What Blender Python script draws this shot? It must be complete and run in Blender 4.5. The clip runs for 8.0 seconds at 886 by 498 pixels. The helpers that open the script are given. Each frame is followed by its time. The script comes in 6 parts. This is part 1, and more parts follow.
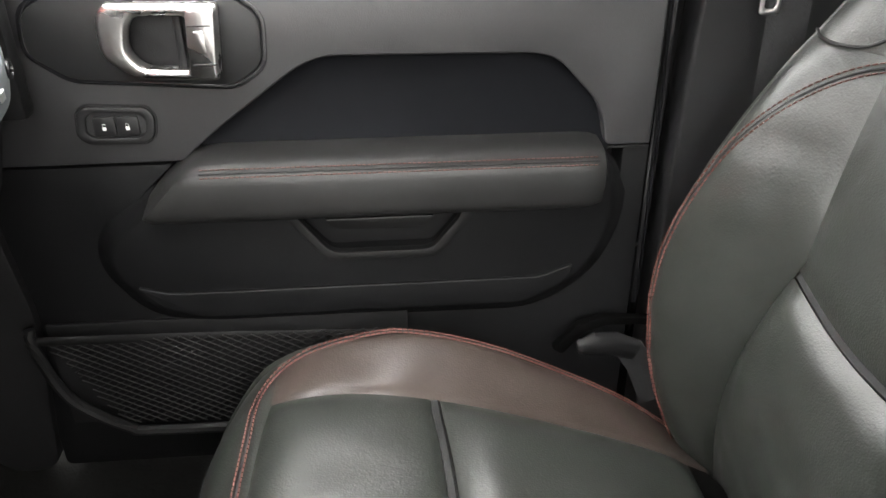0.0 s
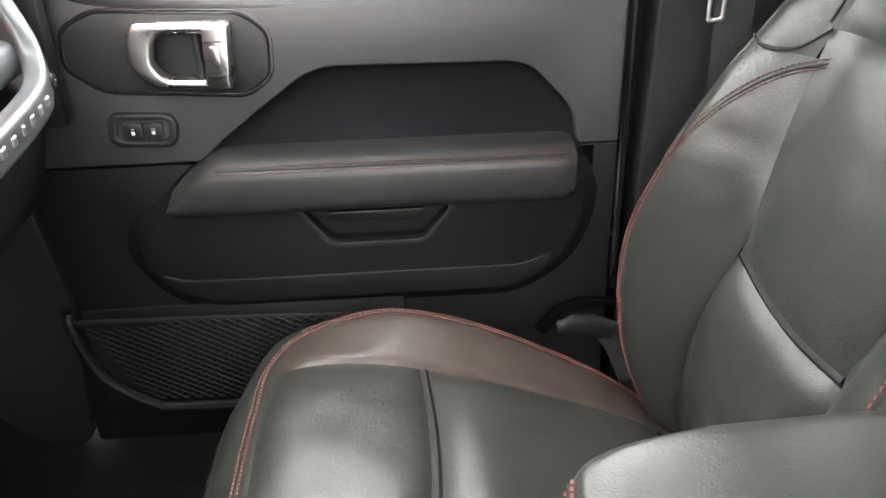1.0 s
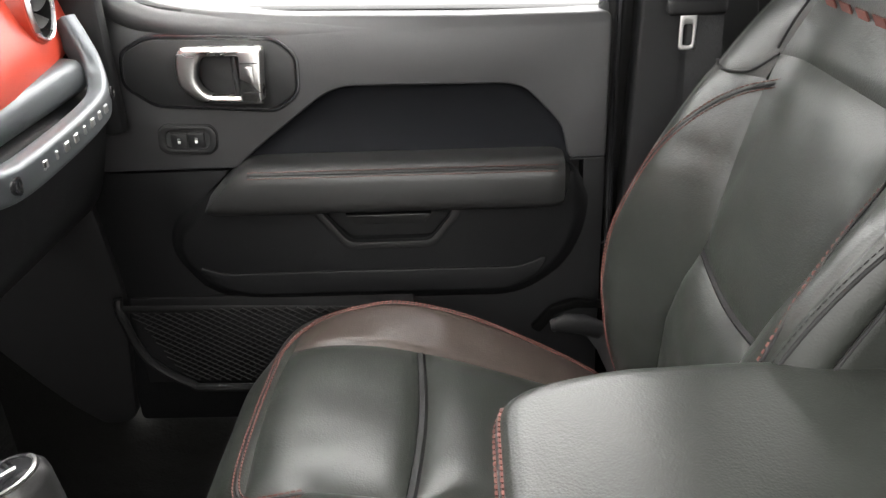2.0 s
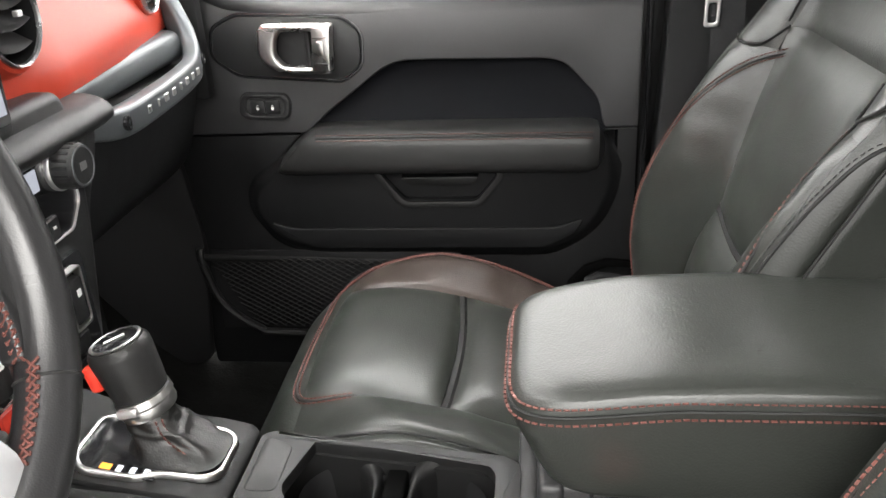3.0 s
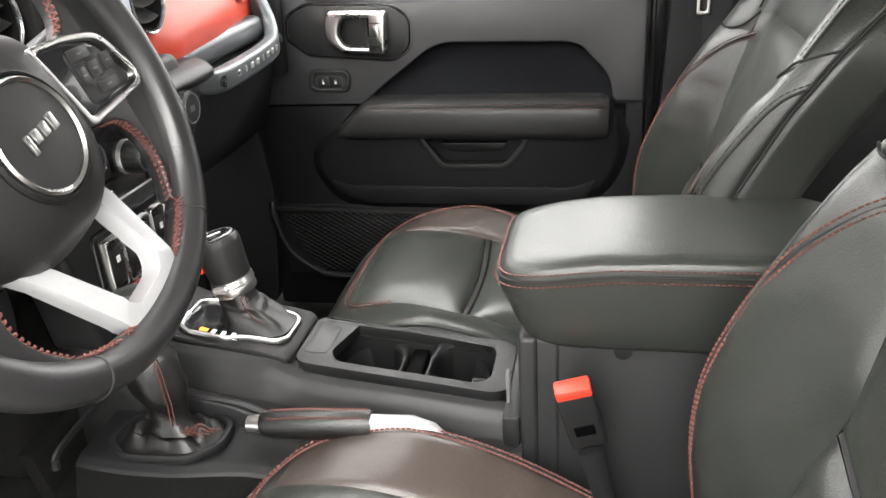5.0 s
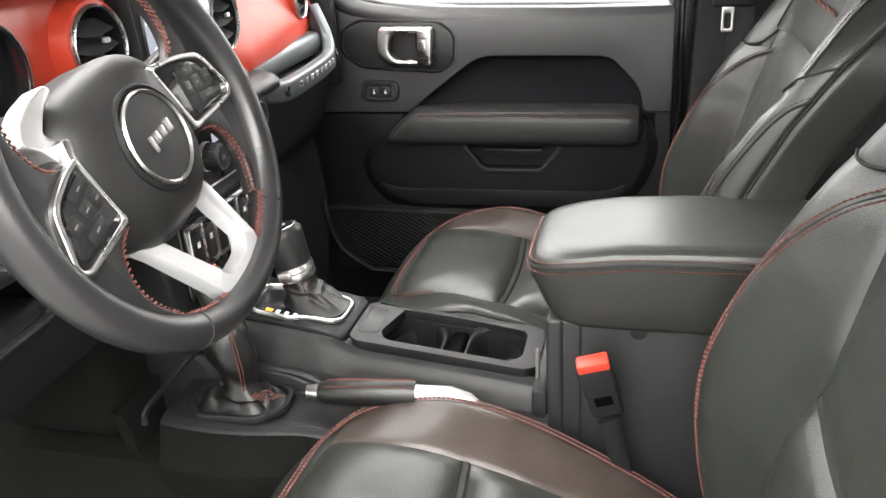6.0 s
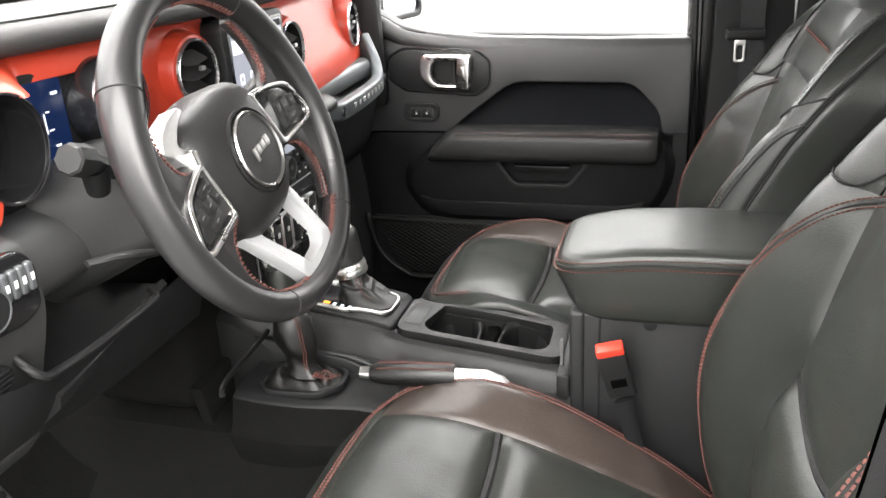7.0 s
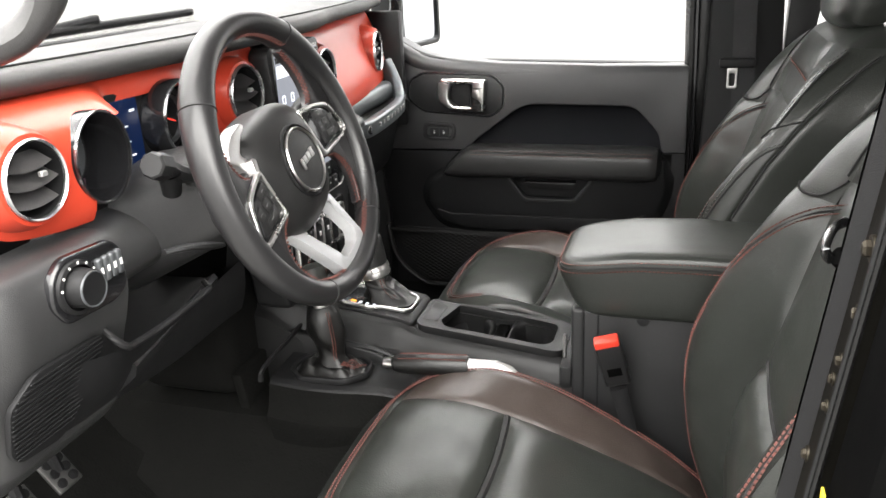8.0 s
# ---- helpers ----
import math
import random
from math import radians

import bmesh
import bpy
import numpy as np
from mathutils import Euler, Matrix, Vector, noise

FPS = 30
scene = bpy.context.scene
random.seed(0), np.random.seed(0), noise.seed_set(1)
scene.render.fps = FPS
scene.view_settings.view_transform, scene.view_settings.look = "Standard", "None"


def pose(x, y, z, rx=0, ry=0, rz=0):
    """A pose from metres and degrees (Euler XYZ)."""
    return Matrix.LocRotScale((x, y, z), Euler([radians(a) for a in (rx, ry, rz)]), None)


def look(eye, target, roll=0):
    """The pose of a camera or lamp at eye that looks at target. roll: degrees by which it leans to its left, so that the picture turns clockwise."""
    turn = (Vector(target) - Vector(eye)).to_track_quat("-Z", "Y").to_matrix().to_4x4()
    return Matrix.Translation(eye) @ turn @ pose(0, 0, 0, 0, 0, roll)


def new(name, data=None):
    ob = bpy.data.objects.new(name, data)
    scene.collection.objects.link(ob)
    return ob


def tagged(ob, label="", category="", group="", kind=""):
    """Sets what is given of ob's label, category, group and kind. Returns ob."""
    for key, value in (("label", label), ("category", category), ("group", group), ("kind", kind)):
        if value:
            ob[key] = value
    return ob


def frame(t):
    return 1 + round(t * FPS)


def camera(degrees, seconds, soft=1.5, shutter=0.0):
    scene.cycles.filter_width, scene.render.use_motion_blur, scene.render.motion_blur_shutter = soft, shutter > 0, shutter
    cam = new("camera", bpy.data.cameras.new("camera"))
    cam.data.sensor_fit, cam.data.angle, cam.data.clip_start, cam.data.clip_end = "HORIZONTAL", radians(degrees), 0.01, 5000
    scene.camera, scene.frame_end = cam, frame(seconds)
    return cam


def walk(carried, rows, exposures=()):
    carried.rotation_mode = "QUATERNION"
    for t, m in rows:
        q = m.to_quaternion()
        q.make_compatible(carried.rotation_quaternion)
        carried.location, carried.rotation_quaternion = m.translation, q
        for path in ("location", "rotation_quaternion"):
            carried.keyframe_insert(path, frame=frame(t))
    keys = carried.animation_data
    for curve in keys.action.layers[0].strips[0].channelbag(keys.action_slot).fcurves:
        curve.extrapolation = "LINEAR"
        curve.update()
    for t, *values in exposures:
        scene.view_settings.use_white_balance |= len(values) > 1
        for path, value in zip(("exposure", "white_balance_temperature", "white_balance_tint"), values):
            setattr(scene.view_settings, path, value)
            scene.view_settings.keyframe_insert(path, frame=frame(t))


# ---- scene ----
cam = camera(57.0, 8.0)
PATH = [
    (0, (-0.065, 0.08, 1.033), (0.067, 1.798, 0.018), -0.4),
    (0.5, (-0.037, 0.022, 1.037), (0.042, 1.754, 0.039), -1.6),
    (1, (-0.026, -0.04, 1.051), (0.043, 1.709, 0.083), -2.0),
    (1.5, (0.02, -0.106, 1.059), (0.026, 1.672, 0.142), -2.7),
    (2.8, (0.075, -0.302, 1.044), (-0.121, 1.501, 0.201), -2.8),
    (3, (0.088, -0.332, 1.035), (-0.143, 1.469, 0.195), -3.2),
    (3.5, (0.106, -0.396, 1.037), (-0.156, 1.394, 0.186), -3.1),
    (4, (0.134, -0.467, 1.043), (-0.144, 1.325, 0.199), -2.7),
    (4.5, (0.155, -0.527, 1.039), (-0.156, 1.263, 0.203), -2.8),
    (5.8, (0.197, -0.682, 1.057), (-0.271, 1.095, 0.268), -4.1),
    (6, (0.201, -0.707, 1.072), (-0.274, 1.067, 0.28), -3.9),
    (6.5, (0.21, -0.782, 1.091), (-0.3, 0.992, 0.32), -4.2),
    (7, (0.223, -0.866, 1.113), (-0.315, 0.91, 0.367), -3.6),
    (7.5, (0.241, -0.942, 1.132), (-0.306, 0.841, 0.408), -3.3),
    (8, (0.257, -1.01, 1.141), (-0.311, 0.777, 0.444), -3.2),
]
EXPOSURES = [(0, 1.0), (0.5, 1.14), (1, 1.12), (1.7, 0.74), (3, 0.58), (4.5, 0.62), (6, 0.60), (7, 0.52), (8, 0.15)]
walk(cam, [(t, look(eye, target, roll)) for t, eye, target, roll in PATH], EXPOSURES)


# ---- light ----
world = bpy.data.worlds.new("studio_sky")
scene.world = world
world.use_nodes = True
bgn = world.node_tree.nodes["Background"]
bgn.inputs[0].default_value = (1.0, 0.985, 0.96, 1)
# bright white hall: lighter overhead than at eye level
wtc = world.node_tree.nodes.new("ShaderNodeTexCoord")
wsep = world.node_tree.nodes.new("ShaderNodeSeparateXYZ")
wmap = world.node_tree.nodes.new("ShaderNodeMapRange")
wmap.inputs["From Min"].default_value, wmap.inputs["From Max"].default_value = -0.1, 0.9
wmap.inputs["To Min"].default_value, wmap.inputs["To Max"].default_value = 1.5, 9.5
world.node_tree.links.new(wtc.outputs["Generated"], wsep.inputs[0])
world.node_tree.links.new(wsep.outputs["Z"], wmap.inputs["Value"])
world.node_tree.links.new(wmap.outputs["Result"], bgn.inputs[1])




def softbox(name, eye, target, w, h, watts):
    """An added area lamp that fills in light; no such lamp is known here."""
    d = bpy.data.lights.new(name, "AREA")
    d.shape, d.size, d.size_y, d.energy, d.color = "RECTANGLE", w, h, watts, (1.0, 0.97, 0.92)
    ob = new(name, d)
    ob.matrix_world = look(eye, target)
    return ob


# unseen fill lights from the driver's side, added to brighten console and left dash
softbox("fill_panel", (0.3, -2.1, 3.0), (-0.1, 0.0, 0.6), 4.0, 2.5, 200)
softbox("fill_panel", (2.0, -2.1, 2.3), (-0.4, -0.2, 0.8), 2.4, 2.0, 60)

YC = 0.275      # the car's centre line
YD = 0.945      # inner face of the passenger door


# ---- materials ----
def mat(name, col, rough=0.5, metal=0.0, grain=0.0, gscale=900.0, vary=0.15, vscale=14.0, coat=0.0, wear=0.08, spec=0.5):
    m = bpy.data.materials.new(name)
    m.use_nodes = True
    nt = m.node_tree
    p = nt.nodes["Principled BSDF"]
    p.inputs["Metallic"].default_value = metal
    p.inputs["Coat Weight"].default_value = coat
    p.inputs["Specular IOR Level"].default_value = spec
    tc = nt.nodes.new("ShaderNodeTexCoord")
    n1 = nt.nodes.new("ShaderNodeTexNoise")
    n1.inputs["Scale"].default_value, n1.inputs["Detail"].default_value = vscale, 4
    nt.links.new(tc.outputs["Object"], n1.inputs["Vector"])
    n2 = nt.nodes.new("ShaderNodeTexNoise")
    n2.inputs["Scale"].default_value, n2.inputs["Detail"].default_value = vscale * 17, 3
    nt.links.new(tc.outputs["Object"], n2.inputs["Vector"])
    add = nt.nodes.new("ShaderNodeMath")
    add.operation = "ADD"
    nt.links.new(n1.outputs["Fac"], add.inputs[0])
    nt.links.new(n2.outputs["Fac"], add.inputs[1])
    rmp = nt.nodes.new("ShaderNodeMapRange")
    rmp.inputs["From Min"].default_value, rmp.inputs["From Max"].default_value = 0.6, 1.4
    nt.links.new(add.outputs[0], rmp.inputs["Value"])
    mix = nt.nodes.new("ShaderNodeMix")
    mix.data_type = "RGBA"
    mix.inputs["A"].default_value = (*[c * (1 - vary) for c in col], 1)
    mix.inputs["B"].default_value = (*[min(1, c * (1 + vary)) for c in col], 1)
    nt.links.new(rmp.outputs["Result"], mix.inputs["Factor"])
    nt.links.new(mix.outputs["Result"], p.inputs["Base Color"])
    rr = nt.nodes.new("ShaderNodeMapRange")
    rr.inputs["To Min"].default_value, rr.inputs["To Max"].default_value = max(0.02, rough - wear), min(1, rough + wear)
    nt.links.new(n1.outputs["Fac"], rr.inputs["Value"])
    nt.links.new(rr.outputs["Result"], p.inputs["Roughness"])
    if grain > 0:
        v = nt.nodes.new("ShaderNodeTexVoronoi")
        v.feature = "SMOOTH_F1"
        v.inputs["Scale"].default_value = gscale
        nt.links.new(tc.outputs["Object"], v.inputs["Vector"])
        b = nt.nodes.new("ShaderNodeBump")
        b.inputs["Strength"].default_value, b.inputs["Distance"].default_value = grain, 0.0006
        nt.links.new(v.outputs["Distance"], b.inputs["Height"])
        b2 = nt.nodes.new("ShaderNodeBump")
        b2.inputs["Strength"].default_value, b2.inputs["Distance"].default_value = min(1, grain * 1.2), 0.004
        nt.links.new(n1.outputs["Fac"], b2.inputs["Height"])
        nt.links.new(b.outputs["Normal"], b2.inputs["Normal"])
        nt.links.new(b2.outputs["Normal"], p.inputs["Normal"])
    return m


LEATHER = mat("black_leather", (0.0175, 0.0190, 0.0168), 0.33, spec=0.46, grain=0.34, gscale=520, vary=0.14, vscale=9)
# the seat leather again, with the brown cast of the light in its colour
LEATHER_B = mat("brown_lit_leather", (0.037, 0.0285, 0.0245), 0.34, spec=0.45, grain=0.34, gscale=520, vary=0.16, vscale=11)
SOFT = mat("soft_black_vinyl", (0.015, 0.0148, 0.0148), 0.42, spec=0.36, grain=0.2, gscale=800, vary=0.1)
PLASTIC = mat("black_moulded_plastic", (0.0125, 0.0125, 0.013), 0.44, spec=0.34, grain=0.3, gscale=1100, vary=0.12)
# lighter grey plastic, raised further to carry light from the driver's door opening
DASHPL = mat("lit_lower_dash_plastic", (0.030, 0.030, 0.0305), 0.40, spec=0.5, grain=0.35, gscale=900, vary=0.12)
PLASTIC_D = mat("dark_moulded_plastic", (0.006, 0.006, 0.0065), 0.6, spec=0.3, grain=0.3, gscale=1000, vary=0.15)
DOORPL = mat("hard_door_plastic", (0.0058, 0.0058, 0.006), 0.46, grain=0.3, gscale=1100, vary=0.12, spec=0.34)
# dark door plastic, with the light's fall-off down the door put into its colour
LOWDOOR = mat("shaded_lower_door_plastic", (0.0045, 0.0046, 0.005), 0.50, grain=0.3, gscale=1100, vary=0.12, spec=0.2)
# soft vinyl made paler: window light on the door's top is in the colour
DOORTOP = mat("lit_soft_door_top", (0.025, 0.0247, 0.0255), 0.44, grain=0.2, gscale=800, vary=0.08, spec=0.5)
BOOT = mat("creased_boot_leather", (0.006, 0.0058, 0.0055), 0.40, grain=0.4, gscale=500, vary=0.2)
GLOSS = mat("piano_black", (0.010, 0.010, 0.011), 0.18, vary=0.05, coat=0.4)
PAINT = mat("black_body_paint", (0.006, 0.006, 0.006), 0.25, vary=0.2, coat=0.1, spec=0.35)
# black trim, darker than plastic can be: shade in the doorway is in the colour
TRIMBLK = mat("shaded_matt_trim", (0.0015, 0.0015, 0.0015), 0.7, spec=0.03, vary=0.2, grain=0.3, gscale=900)
JAMB = mat("dusty_jamb_paint", (0.004, 0.0035, 0.0025), 0.5, spec=0.15, vary=0.4, vscale=20, grain=0.1, gscale=300)
# dark bluish vinyl, with the shadow of the lip above put into its colour
INSERT = mat("shaded_blue_black_vinyl", (0.0022, 0.0025, 0.0038), 0.62, grain=0.15, gscale=900, vary=0.1, spec=0.08)
DASHTOP = mat("dash_top_vinyl", (0.036, 0.036, 0.036), 0.62, grain=0.3, gscale=900, vary=0.1)
RIM = mat("rim_leather", (0.0165, 0.0162, 0.0168), 0.31, grain=0.14, gscale=900, vary=0.12, vscale=9)
RED = mat("red_dash_paint", (0.46, 0.046, 0.023), 0.31, spec=0.45, grain=0.08, gscale=1200, vary=0.06, vscale=5)
THREAD = mat("red_thread", (0.098, 0.031, 0.024), 0.8, vary=0.3, vscale=200)
DARKTHREAD = mat("black_thread", (0.006, 0.006, 0.006), 0.8, vary=0.3)
SILVER = mat("satin_silver", (0.62, 0.61, 0.60), 0.28, metal=1.0, vary=0.05, wear=0.05)
SILVERP = mat("silver_paint", (0.68, 0.67, 0.67), 0.34, metal=0.8, vary=0.05, wear=0.05)
STEEL = mat("zinc_steel", (0.08, 0.07, 0.055), 0.5, metal=1.0, vary=0.25, vscale=60)
CARPET = mat("black_carpet", (0.0042, 0.0042, 0.0038), 0.95, grain=1.0, gscale=260, vary=0.35, vscale=25, spec=0.1)
CLOTH = mat("black_webbing", (0.018, 0.018, 0.019), 0.8, grain=0.6, gscale=500, vary=0.2)
CORD = mat("black_cord", (0.007, 0.007, 0.007), 0.7, vary=0.2, spec=0.2)
REDPL = mat("red_plastic", (0.58, 0.040, 0.022), 0.4, vary=0.08)
CONCRETE = mat("studio_floor_paint", (0.13, 0.128, 0.122), 0.6, grain=0.5, gscale=60, vary=0.2, vscale=6)
HEADL = mat("grey_headliner", (0.33, 0.32, 0.31), 0.85, grain=0.3, gscale=600, vary=0.08)
PILLARPL = mat("pillar_plastic", (0.045, 0.044, 0.044), 0.45, grain=0.3, gscale=800, vary=0.1)
GREYPL = mat("grey_pillar_plastic", (0.10, 0.097, 0.097), 0.5, grain=0.2, gscale=900, vary=0.08)
HANDLE = mat("silver_grey_paint", (0.10, 0.108, 0.114), 0.33, metal=0.55, vary=0.05, wear=0.05)
GREYMET = mat("grey_metallic_paint", (0.095, 0.100, 0.105), 0.30, metal=0.4, vary=0.06)
WHITE = mat("white_print", (0.75, 0.75, 0.73), 0.5, vary=0.05)
GREYMARK = mat("grey_print", (0.10, 0.10, 0.10), 0.5, vary=0.05)
YELLOW = mat("yellow_label", (0.8, 0.6, 0.04), 0.5, vary=0.1)


def glow(name, col, strength):
    m = bpy.data.materials.new(name)
    m.use_nodes = True
    p = m.node_tree.nodes["Principled BSDF"]
    p.inputs["Base Color"].default_value = (*[c * 0.1 for c in col], 1)
    p.inputs["Roughness"].default_value = 0.2
    p.inputs["Emission Color"].default_value = (*col, 1)
    p.inputs["Emission Strength"].default_value = strength
    return m


SCREEN_BLUE = glow("lit_blue_display", (0.007, 0.018, 0.065), 0.8)
SCREEN_GREY = glow("lit_grey_display", (0.42, 0.44, 0.50), 0.75)
LIT_WHITE = glow("lit_white_symbol", (0.9, 0.92, 1.0), 1.2)
LIT_PINK = glow("lit_pink_scale", (1.0, 0.55, 0.75), 0.9)
LIT_ORANGE = glow("lit_orange_symbol", (1.0, 0.36, 0.04), 1.6)
LIT_RED = glow("lit_red_needle", (1.0, 0.05, 0.03), 1.0)


def glassy(name, rough=0.0, tint=(1, 1, 1)):
    m = bpy.data.materials.new(name)
    m.use_nodes = True
    p = m.node_tree.nodes["Principled BSDF"]
    p.inputs["Base Color"].default_value = (*tint, 1)
    p.inputs["Roughness"].default_value = rough
    p.inputs["Transmission Weight"].default_value = 1.0
    p.inputs["IOR"].default_value = 1.02
    return m


GLASS = glassy("window_glass")
SPOKEP = mat("bright_spoke_paint", (0.44, 0.44, 0.45), 0.25, metal=0.35, vary=0.05, wear=0.05)
SPOKE = mat("bright_spoke_metal", (0.66, 0.66, 0.67), 0.27, metal=0.95, vary=0.05, wear=0.05)
CHROME = mat("dull_chrome", (0.40, 0.40, 0.41), 0.22, metal=1.0, vary=0.06, wear=0.06)
ALLOY = mat("worn_alloy", (0.20, 0.20, 0.195), 0.42, metal=0.9, vary=0.2, vscale=40)
MIRROR = mat("mirror_glass", (0.75, 0.78, 0.82), 0.03, metal=1.0, vary=0.02, wear=0.01)


# ---- mesh helpers ----
def thing(name, label, category, base=(0, 0, 0), group="", kind=""):
    ob = new(name)
    ob.location = base
    ob.empty_display_size = 0.05
    return tagged(ob, label, category, group, kind)


def part(name, bm, material, parent=None, label="", smooth=True, kind="", sharp=35):
    bmesh.ops.recalc_face_normals(bm, faces=bm.faces)
    me = bpy.data.meshes.new(name)
    if smooth:
        for f in bm.faces:
            f.smooth = True
        lim = radians(sharp)
        for e in bm.edges:
            if len(e.link_faces) == 2 and e.calc_face_angle(0) > lim:
                e.smooth = False
    bm.to_mesh(me)
    bm.free()
    me.materials.append(material)
    ob = new(name, me)
    if parent is not None:
        ob.parent = parent
        off = Vector(parent.location)
        if parent.parent is not None:
            off = Vector(parent.parent.location)
            ob.matrix_parent_inverse = Matrix.Identity(4)
        if parent.type == "EMPTY":
            ob.matrix_parent_inverse = Matrix.Translation(-off)
    return tagged(ob, label, kind=kind)


def bev(bm, w=0.003, seg=2, angle=30):
    bmesh.ops.recalc_face_normals(bm, faces=bm.faces)
    es = [e for e in bm.edges if len(e.link_faces) == 2 and e.calc_face_angle(0) > radians(angle)]
    if es and w > 0:
        bmesh.ops.bevel(bm, geom=es, offset=w, segments=seg, profile=0.5, affect="EDGES", clamp_overlap=True)
    return bm


def box(c, size, w=0.003, seg=2, m=None, bm=None):
    b = bmesh.new()
    r = bmesh.ops.create_cube(b, size=1)
    bmesh.ops.scale(b, verts=b.verts, vec=size)
    bev(b, w, seg)
    mm = Matrix.Translation(c) @ (m or Matrix())
    bmesh.ops.transform(b, matrix=mm, verts=b.verts)
    return join(bm, b) if bm is not None else b


def join(a, b):
    me = bpy.data.meshes.new("tmp")
    b.to_mesh(me)
    b.free()
    a.from_mesh(me)
    bpy.data.meshes.remove(me)
    return a


def rounded(pts, r, n=4):
    """A polygon with its corners rounded."""
    out = []
    k = len(pts)
    rr = r if isinstance(r, (list, tuple)) else [r] * k
    for i in range(k):
        p, a, b = Vector(pts[i]), Vector(pts[i - 1]), Vector(pts[(i + 1) % k])
        da, db = (a - p), (b - p)
        d = min(rr[i], da.length * 0.48, db.length * 0.48)
        p1, p2 = p + da.normalized() * d, p + db.normalized() * d
        for j in range(n + 1):
            t = j / n
            out.append(tuple((1 - t) ** 2 * p1 + 2 * t * (1 - t) * p + t * t * p2))
    return out


def prism(pts, at, axis, depth, w=0.003, seg=2, bm=None):
    """Extrudes a plane polygon. axis 'y': pts are (x, z), from y=at to at+depth; 'x': pts are (y, z); 'z': pts are (x, y)."""
    b = bmesh.new()

    def place(p, d):
        return {"y": (p[0], d, p[1]), "x": (d, p[0], p[1]), "z": (p[0], p[1], d)}[axis]
    f = [b.verts.new(place(p, at)) for p in pts]
    g = [b.verts.new(place(p, at + depth)) for p in pts]
    n = len(pts)
    b.faces.new(f)
    b.faces.new(g[::-1])
    for i in range(n):
        b.faces.new((f[i], g[i], g[(i + 1) % n], f[(i + 1) % n]))
    bev(b, w, seg)
    return join(bm, b) if bm is not None else b


def ring_prism(outer, inner, at, axis, depth, w=0.002, seg=2):
    """A frame between two polygons of equal count."""
    b = bmesh.new()

    def place(p, d):
        return {"y": (p[0], d, p[1]), "x": (d, p[0], p[1]), "z": (p[0], p[1], d)}[axis]
    n = len(outer)
    L = [[b.verts.new(place(p, d)) for p in q] for q in (outer, inner) for d in (at, at + depth)]
    for i in range(n):
        j = (i + 1) % n
        b.faces.new((L[0][i], L[0][j], L[2][j], L[2][i]))
        b.faces.new((L[1][i], L[3][i], L[3][j], L[1][j]))
        b.faces.new((L[0][i], L[1][i], L[1][j], L[0][j]))
        b.faces.new((L[2][i], L[2][j], L[3][j], L[3][i]))
    return bev(b, w, seg, 40)


def surf(f, nu, nv, wrap_u=False, wrap_v=False, cap=False, bm=None):
    """A grid of f(u, v), u and v in 0..1."""
    b = bmesh.new() if bm is None else bm
    mu, mv = (nu if wrap_u else nu + 1), (nv if wrap_v else nv + 1)
    g = [[b.verts.new(f(i / nu, j / nv)) for j in range(mv)] for i in range(mu)]
    for i in range(nu):
        for j in range(nv):
            a, c = (i + 1) % mu, (j + 1) % mv
            try:
                b.faces.new((g[i][j], g[a][j], g[a][c], g[i][c]))
            except ValueError:
                pass
    if cap and wrap_v:
        b.faces.new(g[0][::-1])
        b.faces.new(g[-1])
    return b


def smooth_path(pts, n):
    """Catmull-Rom through pts, n steps a span."""
    P = [Vector(p) for p in pts]
    P = [2 * P[0] - P[1]] + P + [2 * P[-1] - P[-2]]
    out = []
    for i in range(1, len(P) - 2):
        a, b, c, d = P[i - 1:i + 3]
        for k in range(n):
            t = k / n
            out.append(0.5 * ((2 * b) + (c - a) * t + (2 * a - 5 * b + 4 * c - d) * t * t + (3 * b - a - 3 * c + d) * t ** 3))
    out.append(P[-2])
    return out


def tube(path, r, seg=8, bm=None, flat=(1, 1), closed=False, up=(0, 0, 1)):
    """A tube along points; r a number or a list; flat scales the section across and along 'up'."""
    P = [Vector(p) for p in path]
    n = len(P)
    b = bmesh.new() if bm is None else bm
    rings = []
    for i, p in enumerate(P):
        t = (P[(i + 1) % n] - P[i - 1]) if closed else (P[min(i + 1, n - 1)] - P[max(i - 1, 0)])
        t.normalize()
        s = t.cross(Vector(up))
        if s.length < 1e-3:
            s = t.cross(Vector((1, 0.1, 0)))
        s.normalize()
        q = s.cross(t)
        ri = r[i] if isinstance(r, (list, tuple)) else r
        rings.append([b.verts.new(p + s * (math.cos(a) * ri * flat[0]) + q * (math.sin(a) * ri * flat[1])) for a in [2 * math.pi * k / seg for k in range(seg)]])
    for i in range(n if closed else n - 1):
        for k in range(seg):
            l = (k + 1) % seg
            j = (i + 1) % n
            b.faces.new((rings[i][k], rings[j][k], rings[j][l], rings[i][l]))
    if not closed:
        b.faces.new(rings[0][::-1])
        b.faces.new(rings[-1])
    return b


def bar(path, w, h, r, bm=None):
    """A bar of rounded rectangular section, w across and h high, along points that run mostly level."""
    P = [Vector(p) for p in path]
    sec = rounded(rect(-w / 2, -h / 2, w / 2, h / 2), r, 3)
    n, m = len(P), len(sec)

    def f(u, v):
        i = int(round(u * (n - 1)))
        t = (P[min(i + 1, n - 1)] - P[max(i - 1, 0)]).normalized()
        s = t.cross(Vector((0, 0, 1))).normalized()
        q = s.cross(t)
        a, b = sec[int(round(v * m)) % m]
        return P[i] + s * a + q * b
    return surf(f, n - 1, m, wrap_v=True, cap=True, bm=bm)


